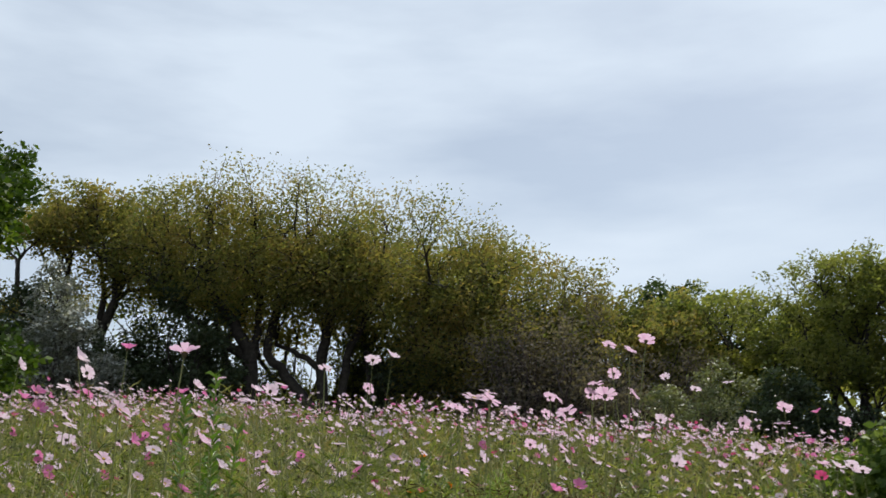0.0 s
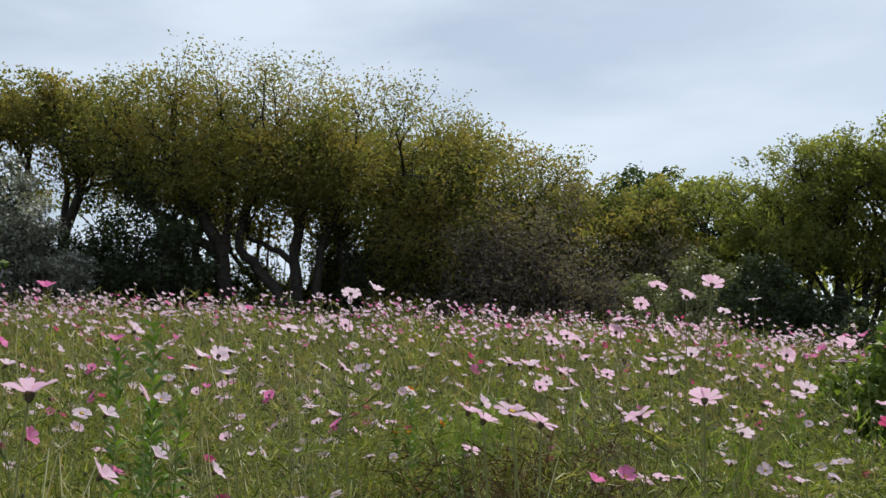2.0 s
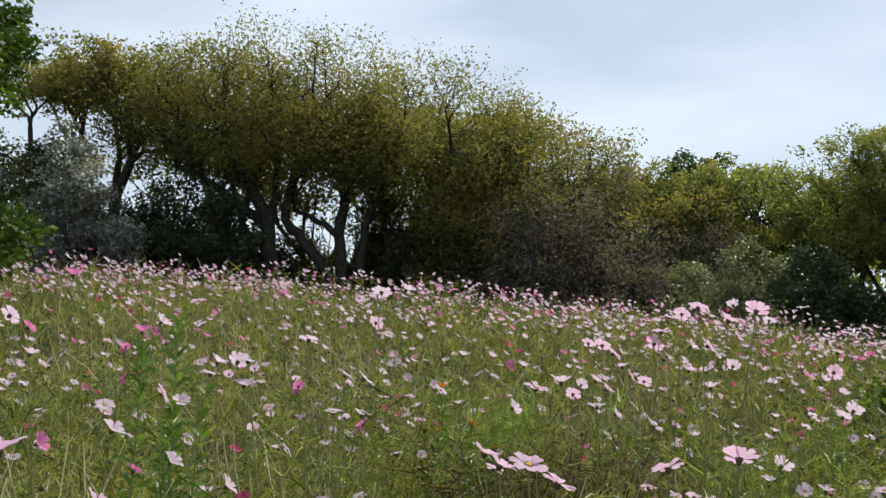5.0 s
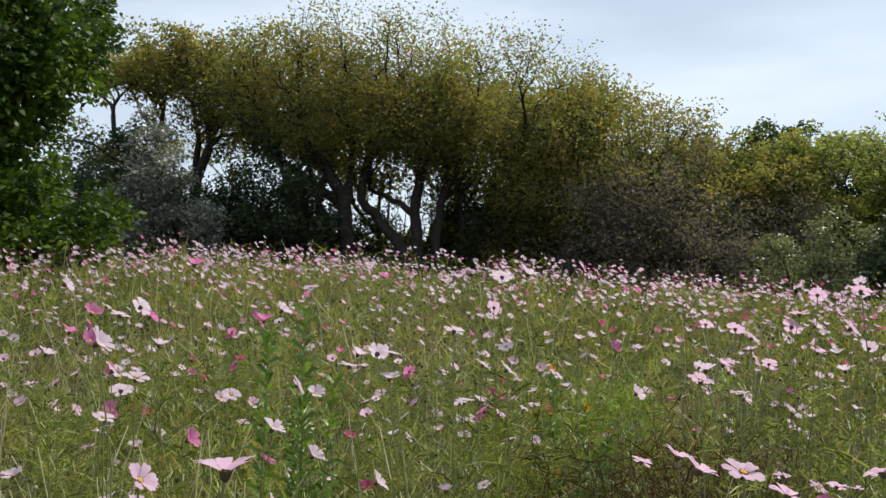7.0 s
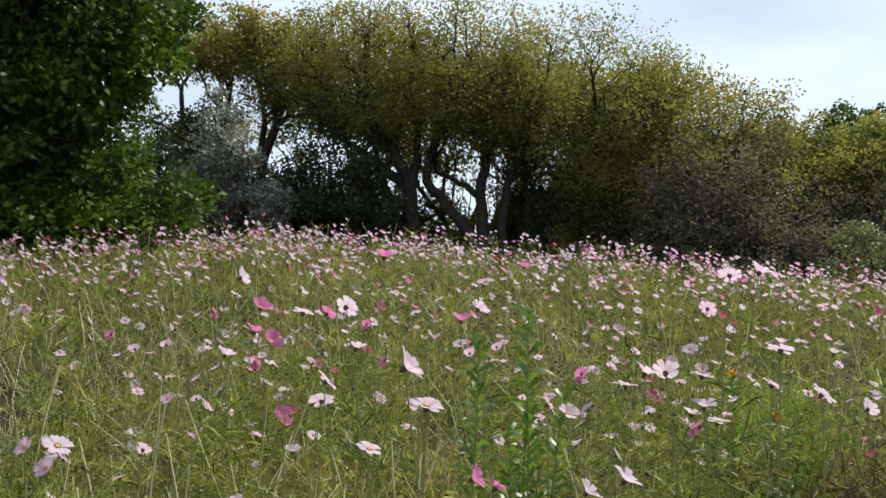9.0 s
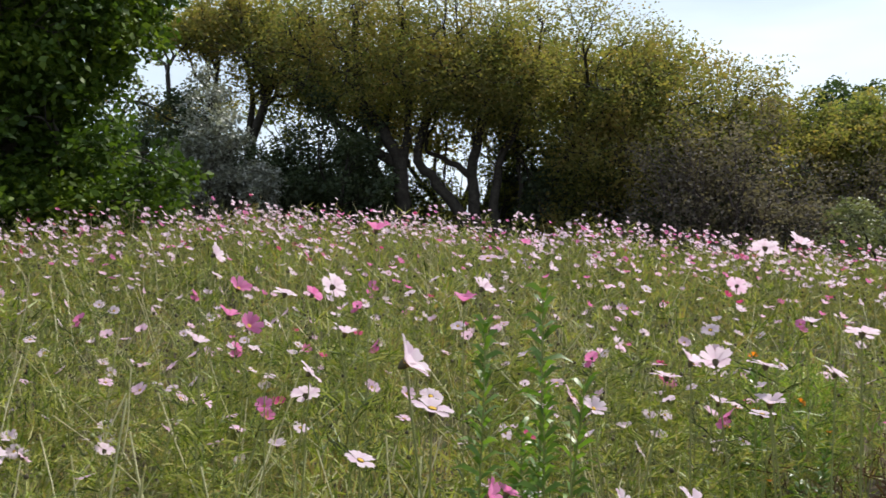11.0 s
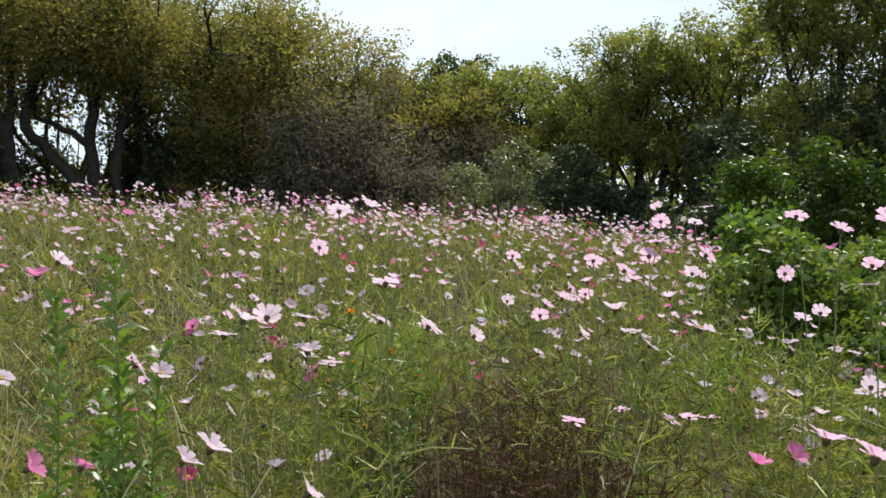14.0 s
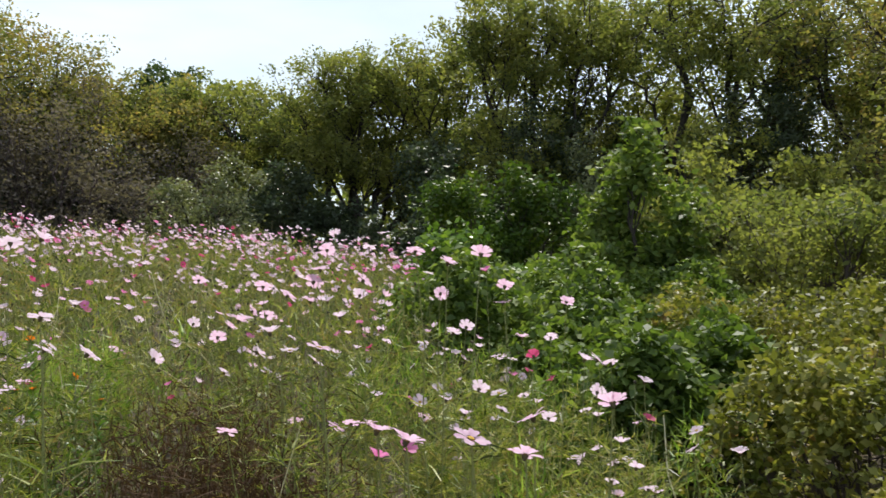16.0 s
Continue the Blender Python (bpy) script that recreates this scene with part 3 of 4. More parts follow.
def field_spots(rng, count, near, far, left=-50, right=42, power=0.75):
    d = near + (far - near) * rng.uniform(size=count) ** power
    a = np.radians(rng.uniform(left, right, count))
    x, y = -0.1 + d * np.sin(a), 1.1 + d * np.cos(a)
    keep = np.array([p < edge_right(q) and not bare_patch(p, q) and from_walk(p, q) > near * 0.85 for p, q in zip(x, y)])
    x, y = x[keep], y[keep]
    return np.stack([x, y, ground_height(x, y) - 0.02], 1)


def far_cosmos():
    rng = np.random.default_rng(31)
    stems_leaves, flowers = Build(), Build()
    places = field_spots(rng, 2150, 4.6, 16.5)
    kind = rng.integers(0, 14, len(places))
    for k in range(14):
        mine = places[kind == k]
        b, fl = Build(), Build()
        lines, ends = cosmos_frame(rng, rng.uniform(0.8, 1.12), 4)
        nodes, ways = [], []
        for i, line in enumerate(lines):
            thick = 0.0032 if i == 0 else 0.0022
            b.tube(line[::2] if i else line[::2].copy(), np.linspace(thick, thick * 0.5, len(line[::2])), 3, 1)
            for f in rng.uniform(0.1, 0.9, 7 if i == 0 else 2):
                nodes.append([np.interp(f, np.linspace(0, 1, len(line)), line[:, j]) for j in range(3)])
                a = rng.uniform(0, 6.3)
                ways.append((math.cos(a), math.sin(a), rng.uniform(0.2, 1.0)))
        feather_leaves(b, np.array(nodes), np.array(ways), rng, 0.14, 4, 0.0058)
        turns, scales = rng.uniform(0, 6.28, len(mine)), rng.uniform(0.82, 1.12, len(mine))
        tilts = rng.normal(0, 0.05, (len(mine), 2))
        v, q, s = spread(b.arrays(), mine, turns, scales, tilts)
        stems_leaves.v.append(v), stems_leaves.q.append(q + stems_leaves.count), stems_leaves.s.append(s)
        stems_leaves.count += len(v)
        v, q, s = spread((np.array([e for e, _ in ends]), np.zeros((0, 4), int), np.zeros(0, int)), mine, turns, scales, tilts)
        for p in v:
            if rng.uniform() > 0.20 + 0.38 * float(smooth(6, 12, math.hypot(p[0], p[1] - 1))):
                if rng.uniform() < 0.55:
                    bud(stems_leaves, p, rng.normal(0, 0.3, 3) + (0, 0, 1), rng.uniform(0.006, 0.011), 2)
                continue
            c = pick_colour(rng)
            r = rng.uniform(0.024, 0.041)
            z = facing(rng)
            x = np.cross(z, rng.normal(size=3))
            x /= np.linalg.norm(x)
            y = np.cross(z, x)
            cup = rng.uniform(0.15, 0.8)
            verts = []
            for t in np.arange(8) * math.pi / 4:
                out, side = x * math.cos(t) + y * math.sin(t), y * math.cos(t) - x * math.sin(t)
                mid = p + r * 0.62 * out + z * r * cup * 0.5
                verts += [p + 0.12 * r * out, mid + side * r * 0.27, p + r * out * rng.uniform(0.9, 1.05) + z * r * cup, mid - side * r * 0.27]
            flowers.add(verts, np.arange(32).reshape(8, 4), c)
            lift = p + z * r * 0.16
            flowers.add([lift + x * r * 0.18, lift + y * r * 0.18, lift - x * r * 0.18, lift - y * r * 0.18], [(0, 1, 2, 3)], 4)
            lift = p - z * r * 0.1
            flowers.add([lift + x * r * 0.2, lift + y * r * 0.2, lift - x * r * 0.2, lift - y * r * 0.2], [(0, 1, 2, 3)], 5)
    tagged(new("cosmos_field", stems_leaves.mesh("cosmos_field", [FEATHER, STEM, SEED])), "dense feathery green cosmos plants filling the sloping field", "flower field", kind="stuff")
    tagged(new("field_flowers", flowers.mesh("field_flowers", [*PETALS[:4], DISC, SEED])), "countless pale pink, pink and magenta cosmos flowers", "flowers", kind="stuff")


far_cosmos()


def undergrowth():
    """Bushy tufts of thread leaves, bright on top and dark between, with thin stalks."""
    rng = np.random.default_rng(41)
    b = Build()
    for near, far, count, wide, tall, threads in ((0.95, 2.8, 190, 0.0044, 0.74, 260), (2.6, 6.2, 360, 0.0062, 0.88, 180), (5.8, 16.5, 1700, 0.013, 0.80, 40)):
        places = field_spots(rng, count, near, far, -58, 60)
        clear = np.array([from_walk(x, y) for x, y, _ in places])
        # tufts stand in patches, with dark openings between them
        patch = np.array([noise.noise((x * 2.3, y * 2.3, 4.0)) for x, y, _ in places])
        keep = (clear > 0.75) & (patch > (-0.02 if near < 5 else -0.4))
        places, clear = places[keep], clear[keep]
        n = len(places)
        height = tall * np.where(rng.uniform(size=n) < 0.7, rng.uniform(0.8, 1.2, n), rng.uniform(0.45, 0.8, n)) * (0.72 + 0.28 * smooth(0.7, 2.0, clear))
        reach = rng.uniform(0.09, 0.22, n)
        at = np.repeat(np.arange(n), threads)
        way = rng.normal(size=(len(at), 3))
        way[:, 2] = np.abs(way[:, 2]) * 1.4
        way /= np.linalg.norm(way, axis=1, keepdims=True)
        deep = rng.uniform(0.7, 1.05, len(at))
        roots = places[at] + way * deep[:, None] * np.stack([reach[at], reach[at], height[at] * 0.55], 1) + np.stack([0 * deep, 0 * deep, height[at] * 0.42], 1)
        ways, longs = way * 0.8 + rng.normal(0, 0.6, (len(at), 3)) + (0, 0, 0.3), rng.uniform(0.025, 0.085, len(at)) * (1 if near < 5 else 1.5)
        # young green plants grow on the right-hand side
        lush = (places[at, 0] + 0.35 * np.sin(places[at, 1] * 2.1) > 0.3) & (places[at, 1] < 7)
        for slot, some in ((0, ~lush), (2, lush)):
            b.blades(roots[some], ways[some], longs[some], np.full(some.sum(), wide), slot, 0.3, 0, rng)
        at = np.repeat(np.arange(n), 7)
        roots = places[at] + rng.normal(0, 0.05, (len(at), 3)) * (1, 1, 0)
        b.blades(roots, rng.normal(0, 0.2, (len(at), 3)) + (0, 0, 1), height[at] * rng.uniform(0.7, 1.15, len(at)), np.full(len(at), wide * 1.1), 1, 0.4, 0.05, rng)
    tagged(new("undergrowth", b.mesh("undergrowth", [FEATHER, STEM, LUSH_GREEN])), "bushy green undergrowth of fine thread-like leaves", "undergrowth", kind="stuff")


undergrowth()


def loose_stems(name, label, material, rng, spots, tall, thick, bend):
    b = Build()
    for x, y in spots:
        z = ground_at(x, y)
        h, a, k = tall * rng.uniform(0.5, 1.1), rng.uniform(0, 6.3), rng.uniform(0.1, bend)
        f = np.linspace(0, 1, 7)
        line = np.stack([x + np.cos(a) * k * f**1.8 + rng.normal(0, 0.022, 7).cumsum(), y + np.sin(a) * k * f**1.8 + rng.normal(0, 0.022, 7).cumsum(), z + h * f * (1 - 0.28 * f * k / bend)], 1)
        b.tube(line, np.linspace(thick, thick * 0.5, 7) * rng.uniform(0.7, 1.3), 4)
    tagged(new(name, b.mesh(name, [material])), label, "dry stems", kind="stuff")


rng = np.random.default_rng(53)
straw = [(rng.normal(-0.85, 0.5), rng.normal(3.3, 0.7)) for _ in range(420)] + [(rng.uniform(-4, 2.2), rng.uniform(2.4, 9)) for _ in range(520)] + [(rng.uniform(-8, 6), rng.uniform(5, 15)) for _ in range(900)]
straw = [p for k, p in enumerate(straw) if from_walk(*p) > 1.0 and p[0] < edge_right(p[1]) and (p[0] < 0.1 or p[1] > 7 or k % 5 == 0)]
loose_stems("straw_stems", "pale bent straw-coloured flower stems", STRAW, rng, straw, 1.15, 0.0034, 0.6)
brown = [(0.64 + 0.3 * u + 0.954 * v, 3.9 + 0.954 * u - 0.3 * v) for u, v in zip(rng.normal(0.05, 0.5, 480), rng.normal(0, 0.2, 480))]
brown = [p for p in brown if from_walk(*p) > 1.3]
loose_stems("withered_stems", "withered brown stems standing in a dying patch of the field", WITHERED, rng, brown, 1.02, 0.003, 0.3)


def withered_tufts(rng, spots):
    """Dried thread foliage, drooping round the dead stems."""
    b = Build()
    for x, y in spots:
        n = 70
        h = rng.uniform(0.5, 1.12)
        roots = np.stack([x + rng.normal(0, 0.07, n), y + rng.normal(0, 0.07, n), ground_at(x, y) + h * rng.uniform(0.25, 1.0, n)], 1)
        b.blades(roots, rng.normal(size=(n, 3)) - (0, 0, 0.25), rng.uniform(0.03, 0.1, n), np.full(n, 0.0046), 0, 0.3, 0, rng)
    tagged(new("withered_tufts", b.mesh("withered_tufts", [WITHERED])), "dried reddish-brown thread foliage in a dying patch", "dry foliage", kind="stuff")


withered_tufts(rng, brown[:190])


# ---- broad-leaved weeds in the field ----
def tall_weed(x, y, top, stems_count, rng, label, flower=None, leaf=(0.095, 0.0125)):
    ground = ground_at(x, y)
    weed = thing("tall_weed", label, "weed", pose(x, y, ground))
    tips = []
    for k in range(stems_count):
        b, lv = Build(), Build()
        out = rng.normal(0, 0.07, 2) if k else np.zeros(2)
        h = (top - ground) * (1 if k == 0 else rng.uniform(0.6, 0.93))
        f = np.linspace(0, 1, 7)
        line = np.stack([out[0] * f, out[1] * f, h * f], 1) + rng.normal(0, 0.006, (7, 3)).cumsum(0)
        b.tube(line, np.linspace(0.005, 0.002, 7), 5)
        part("stem", b.mesh("stem", [STEM]), weed)
        g = np.linspace(0.15, 1.0, 150)
        roots = np.stack([np.interp(g, f, line[:, j]) for j in range(3)], 1)
        a = np.arange(150) * 2.4
        ways = np.stack([np.cos(a), np.sin(a), 0.25 + 0.9 * g**3], 1)
        size = leaf[0] * (1.15 - 0.55 * g) * rng.uniform(0.8, 1.2, 150)
        lv.blades(roots, ways + rng.normal(0, 0.25, (150, 3)), size, np.full(150, leaf[1]), 0, 0.1, 0.3, rng)
        part("foliage", lv.mesh("foliage", [WEED]), weed, "narrow pointed green leaves")
        tips.append(line[-1])
    if flower is not None:
        for p in tips:
            add_head(weed, p, facing(rng), flower, rng, 0.62)


rng = np.random.default_rng(61)
tall_weed(-0.52, 3.5, 1.52, 3, rng, "bushy green weed with narrow pointed leaves among the cosmos")
tall_weed(-0.65, 3.56, 1.46, 1, rng, "slim green weed with narrow pointed leaves among the cosmos")
tall_weed(-0.51, 3.44, 1.30, 4, rng, "bushy green weed with narrow pointed leaves among the cosmos")
tall_weed(0.24, 5.0, 1.28, 4, rng, "low green plant with small orange flowers among the cosmos", 4, (0.075, 0.012))
tall_weed(0.38, 4.9, 1.12, 3, rng, "low green plant with small orange flowers among the cosmos", 4, (0.075, 0.012))
tall_weed(-2.9, 4.9, 1.62, 3, rng, "leafy green weed beside the flower field")


# ---- trees and shrubs ----
def split(points, rng):
    """Two or three bunches of nearby points."""
    k = 3 if len(points) > 14 and rng.uniform() < 0.4 else 2
    centres = points[rng.choice(len(points), k, replace=False)]
    for _ in range(5):
        mine = np.linalg.norm(points[:, None] - centres[None], axis=2).argmin(1)
        centres = np.array([points[mine == i].mean(0) if (mine == i).any() else centres[i] for i in range(k)])
    return [points[mine == i] for i in range(k) if (mine == i).any()]


def limbs(b, start, points, tip, rng, reach=0.42, sides=4):
    """Branches from start out to all the points, thicker where they carry more."""
    todo = [(np.asarray(start, float), points)]
    while todo:
        p, group = todo.pop()
        bunches = split(group, rng) if len(group) > 2 else [group[i:i + 1] for i in range(len(group))]
        for g in bunches:
            c = g.mean(0)
            far = np.linalg.norm(c - p)
            q = c if len(g) == 1 else p + (c - p) * rng.uniform(reach - 0.1, reach + 0.12) + rng.normal(0, 0.05 * far, 3)
            mid = (p + q) / 2 + rng.normal(0, 0.09, 3) * np.linalg.norm(q - p)
            r0, r1 = tip * (len(g) + 0.6) ** 0.5, tip * (len(g) * 0.75 + 0.1) ** 0.5
            if len(g) == 1:
                b.tube([p, q + (q - p) * 0.12], [tip, tip * 0.7], 3)
                continue
            b.tube([p, mid, q], [r0, (r0 + r1) / 2, r1], sides if len(g) > 6 else 3)
            todo.append((q, g))


def crown_points(blobs, rng, hollow=0.5):
    """Points through lumpy masses of foliage: each mass is a bunch of smaller clumps with gaps between."""
    out = []
    for cx, cy, cz, rx, ry, rz, count in blobs:
        clumps = max(6, count // 17)
        centre = rng.normal(size=(clumps, 3))
        centre /= np.linalg.norm(centre, axis=1, keepdims=True)
        centre *= (0.84 * rng.uniform(0.1, 1, clumps) ** 0.45)[:, None]
        large = rng.uniform(0.3, 0.56, clumps)
        mine = rng.choice(clumps, count, p=large**2 / (large**2).sum())
        way = rng.normal(size=(count, 3))
        way /= np.linalg.norm(way, axis=1, keepdims=True)
        far = (hollow + (1 - hollow) * rng.uniform(size=count) ** 0.6) * rng.uniform(0.8, 1.15, count)
        spot = centre[mine] + way * (far * large[mine])[:, None]
        out.append(np.array([cx, cy, cz]) + spot * (rx, ry, rz))
    return np.concatenate(out)


def tree(name, label, category, x, y, blobs, leaf, per, material, seed, fork=0.3, lean=(0, 0), stems=1, tip=0.009, clump=0.24, hollow=0.5, bark=None, group="trees round the field", flat=0.9, size=(1.0, 0.6), foot_spread=0.16, trunks=()):
    """Blobs are given about the base: dx, dy, z above the base, radii, count. trunks: (radius, line of points) each, in place of grown ones."""
    rng = np.random.default_rng(seed)
    away = math.hypot(x + 0.1, y - 1.1)
    grow = float(np.interp(away, [0, 13, 17, 20, 28, 40, 60], [0, 13, 23, 32, 37, 41, 64])) / away
    x, y, leaf, tip, clump, foot_spread = -0.1 + (x + 0.1) * grow, 1.1 + (y - 1.1) * grow, leaf * grow**0.7, tip * grow, clump * grow, foot_spread * grow
    per = per * grow**0.5
    blobs = [(*(v * grow for v in row[:6]), row[6]) for row in blobs]
    ground = ground_at(x, y) - 0.05
    base = thing(name, label, category, pose(x, y, ground), group)
    points = crown_points(blobs, rng, hollow)
    points[:, 2] = np.maximum(points[:, 2], 0.12)
    wood = Build()
    if trunks:
        heads = np.array([np.array(line[-1]) * grow for _, line in trunks])
        mine = np.linalg.norm((points[:, None] - heads[None]) * (1, 0.4, 0.5), axis=2).argmin(1)
        for k, (r, line) in enumerate(trunks):
            line = np.array(line, float) * grow
            f, g = np.linspace(0, 1, len(line)), np.linspace(0, 1, 3 * len(line))
            bent = np.stack([np.interp(g, f, line[:, i]) for i in range(3)], 1) + rng.normal(0, 0.05, (len(g), 3)) * (g * (1 - g) * 3)[:, None]
            wood.tube(bent, r * grow * (1.25 - 0.6 * g), 8)
            if (mine == k).any():
                limbs(wood, bent[-1], points[mine == k], tip, rng)
        stems = 0
    bunches = [] if trunks else [points]
    while len(bunches) < stems:
        bunches.sort(key=len)
        bunches += split(bunches.pop(), rng)
    for k, g in enumerate(bunches[:max(stems, len(bunches))]):
        foot = np.array([rng.normal(0, foot_spread), rng.normal(0, foot_spread * 0.6), 0]) if stems > 1 else np.zeros(3)
        c = g.mean(0)
        top = foot + np.array([lean[0] + (c[0] - foot[0]) * 0.3, lean[1] + (c[1] - foot[1]) * 0.3, c[2] * fork])
        r = tip * len(g) ** 0.5 * 1.15
        rise = np.linspace(0, 1, 6)[:, None]
        line = foot + (top - foot) * rise + (top - foot) * (1, 1, 0) * (rise**1.6 - rise) + rng.normal(0, 0.03, (6, 3)) * c[2] * fork * rise * (1 - rise) * 3
        wood.tube(line, r * np.array([1.4, 1.15, 1.05, 1.0, 0.95, 0.9]), 8)
        limbs(wood, top, g, tip, rng)
    part("trunk", wood.mesh("trunk", [bark or BARK]), base, "dark branching trunk and limbs")
    crown = Build()
    n = (rng.poisson(per, len(points)) * rng.choice([0.35, 0.8, 1.0, 1.35], len(points)) + 2).astype(int)
    centres = np.repeat(points, n, axis=0) + np.clip(rng.normal(0, clump * 0.82, (n.sum(), 3)), -clump * 1.25, clump * 1.25) * (1, 1, 0.75)
    centres[:, 2] = np.maximum(centres[:, 2], 0.03)
    crown.leaves(centres, leaf * size[0], leaf * size[1], rng, 0, flat)
    part("crown", crown.mesh("crown", [material]), base)
    return base


def all_trees():
    old = "broad old tree with yellowing brown-green leaves behind the crest"
    under = "shrubs under the trees"
    # the spreading trees straight ahead
    tree("spreading_tree", old, "tree", -3.95, 21.6, [(-1.2, 0.2, 5.35, 3.4, 2.8, 1.3, 500), (0.9, 0.2, 5.5, 3.0, 2.6, 1.3, 330), (-2.2, 0.1, 4.3, 1.9, 1.9, 0.9, 120), (0.2, -0.6, 4.4, 3.0, 1.6, 0.8, 170), (0, 0.3, 5.0, 4.0, 2.4, 1.6, 120)], 0.085, 42, AUTUMN, 101, 0.34, (0, 0), 2, 0.0085, 0.31, 0.15, trunks=(
        (0.17, [(0, 0, 0), (0.03, 0, 1.6), (0, 0, 2.6), (-0.35, 0, 3.3), (-0.95, 0, 4.0)]), (0.10, [(0, 0, 2.5), (0.08, 0.1, 3.2), (0.1, 0.2, 4.0)]), (0.11, [(0, 0, 2.5), (-0.7, 0.2, 3.0), (-1.7, 0.2, 3.7)]),
        (0.13, [(1.75, 0.1, 0), (1.4, 0.1, 1.5), (0.8, 0.1, 2.2), (0.3, 0.1, 2.8), (0.55, 0.3, 4.0)]), (0.09, [(-0.5, 0.4, 0), (-0.45, 0.4, 1.8), (-0.75, 0.4, 2.8), (-1.0, 0.5, 3.6)])))
    tree("spreading_tree", old, "tree", -2.3, 22.0, [(1.7, -0.4, 4.7, 2.5, 2.4, 1.5, 380), (3.3, -0.4, 4.1, 2.2, 2.0, 1.5, 260), (3.2, -0.3, 2.6, 2.1, 1.6, 1.3, 200), (2.8, -0.2, 1.3, 1.5, 1.4, 0.9, 120), (0.4, -0.2, 3.9, 1.5, 1.5, 0.8, 90), (1.4, 0, 4.0, 3.0, 2.0, 1.6, 90)], 0.085, 44, AUTUMN, 102, 0.3, (0, 0), 3, 0.0085, 0.31, 0.15, trunks=(
        (0.13, [(0, 0, 0), (-0.02, 0, 1.6), (-0.1, 0, 2.5), (0.05, 0, 3.5), (0.3, 0, 4.2)]), (0.07, [(-0.1, 0, 2.4), (-0.6, 0.1, 2.75), (-1.2, 0.2, 3.0)]),
        (0.11, [(0.45, 0.1, 0), (0.42, 0.1, 1.7), (0.5, 0.1, 2.8), (1.0, 0.1, 3.8)]), (0.11, [(1.3, 0.2, 0), (1.35, 0.2, 1.4), (1.8, 0.2, 2.5), (2.3, 0.2, 3.4)]), (0.08, [(0.8, 0.5, 0), (1.0, 0.5, 1.6), (0.9, 0.5, 2.9)])))
    tree("spreading_tree", "olive-green tree with thin twigs at its top", "tree", 2.0, 23.4, [(0.0, 0, 4.6, 2.3, 2.1, 1.6, 330), (1.7, 0.2, 3.1, 2.6, 1.8, 1.5, 290), (0.4, 0, 1.5, 2.7, 1.6, 1.3, 220)], 0.10, 52, AUTUMN, 103, 0.25, (0, 0), 3, 0.009, 0.28, 0.2)
    tree("spreading_tree", "low olive-green tree thinning at its crown", "tree", 5.0, 25.6, [(0.2, 0, 3.4, 3.4, 2.2, 1.6, 370), (0.4, 0, 1.6, 3.5, 1.6, 1.4, 230)], 0.12, 52, AUTUMN, 104, 0.2, (0, 0), 3, 0.009, 0.2, 0.2)
    tree("spreading_tree", "thin tree standing behind the others", "tree", -3.4, 26.6, [(0.4, 0, 5.2, 4.2, 2.0, 1.5, 260), (-1.6, 0, 4.1, 2.2, 1.6, 0.7, 80), (2.4, 0, 3.8, 1.6, 1.6, 1.1, 100)], 0.14, 22, AUTUMN, 112, 0.45, (0, 0), 3, 0.008, 0.3, 0.2)
    tree("spreading_tree", "tall thin-leaved tree with bare limbs and sky showing through", "tree", -8.9, 24.6, [(0, 0, 6.6, 3.3, 2.8, 0.95, 380), (-1.6, 0, 4.6, 2.2, 2, 0.8, 60), (1.6, 0, 5.2, 1.6, 1.6, 0.4, 50)], 0.12, 46, AUTUMN, 105, 0.42, (0, 0), 2, 0.0105, 0.2, 0.3)
    tree("spreading_tree", "thin tree standing behind the others", "tree", -0.6, 27.6, [(0, 0, 5.2, 4.2, 2.2, 1.9, 260), (2.6, 0, 2.6, 3.2, 1.6, 1.8, 170)], 0.15, 26, OLIVE, 108, 0.3, (0, 0), 4, 0.010, 0.24, 0.2)
    tree("spreading_tree", "thin tree standing behind the others", "tree", -6.2, 27.4, [(0, 0, 5.4, 3.2, 2.2, 1.6, 220)], 0.15, 24, OLIVE, 109, 0.4, (0, 0), 4, 0.010, 0.24, 0.2)
    tree("green_tree", "dense fresh-green tree with leaves down to the ground", "tree", -7.75, 12.7, [(-0.3, 0, 3.7, 2.4, 2.3, 2.0, 560), (0.1, -0.1, 2.0, 2.3, 2.1, 1.6, 360), (-0.3, 0, 0.9, 1.9, 1.8, 0.8, 140)], 0.12, 84, GREEN, 106, 0.25, (0, 0), 2, 0.009, 0.2, 0.25)
    tree("green_tree", "dense dark green tree beside the field", "tree", -10.9, 10.6, [(0, 0, 3.4, 2.7, 2.5, 2.7, 420)], 0.15, 32, GREEN, 107, 0.25, (0, 0), 2, 0.009, 0.25, 0.45)
    # shrubs under the trees
    tree("silvery_shrub", "silvery-leaved shrub glinting below the trees", "shrub", -7.1, 18.9, [(0, 0, 2.1, 1.35, 1.1, 1.8, 300)], 0.085, 60, SILVER, 111, 0.15, (0, 0), 4, 0.007, 0.15, 0.3, group=under)
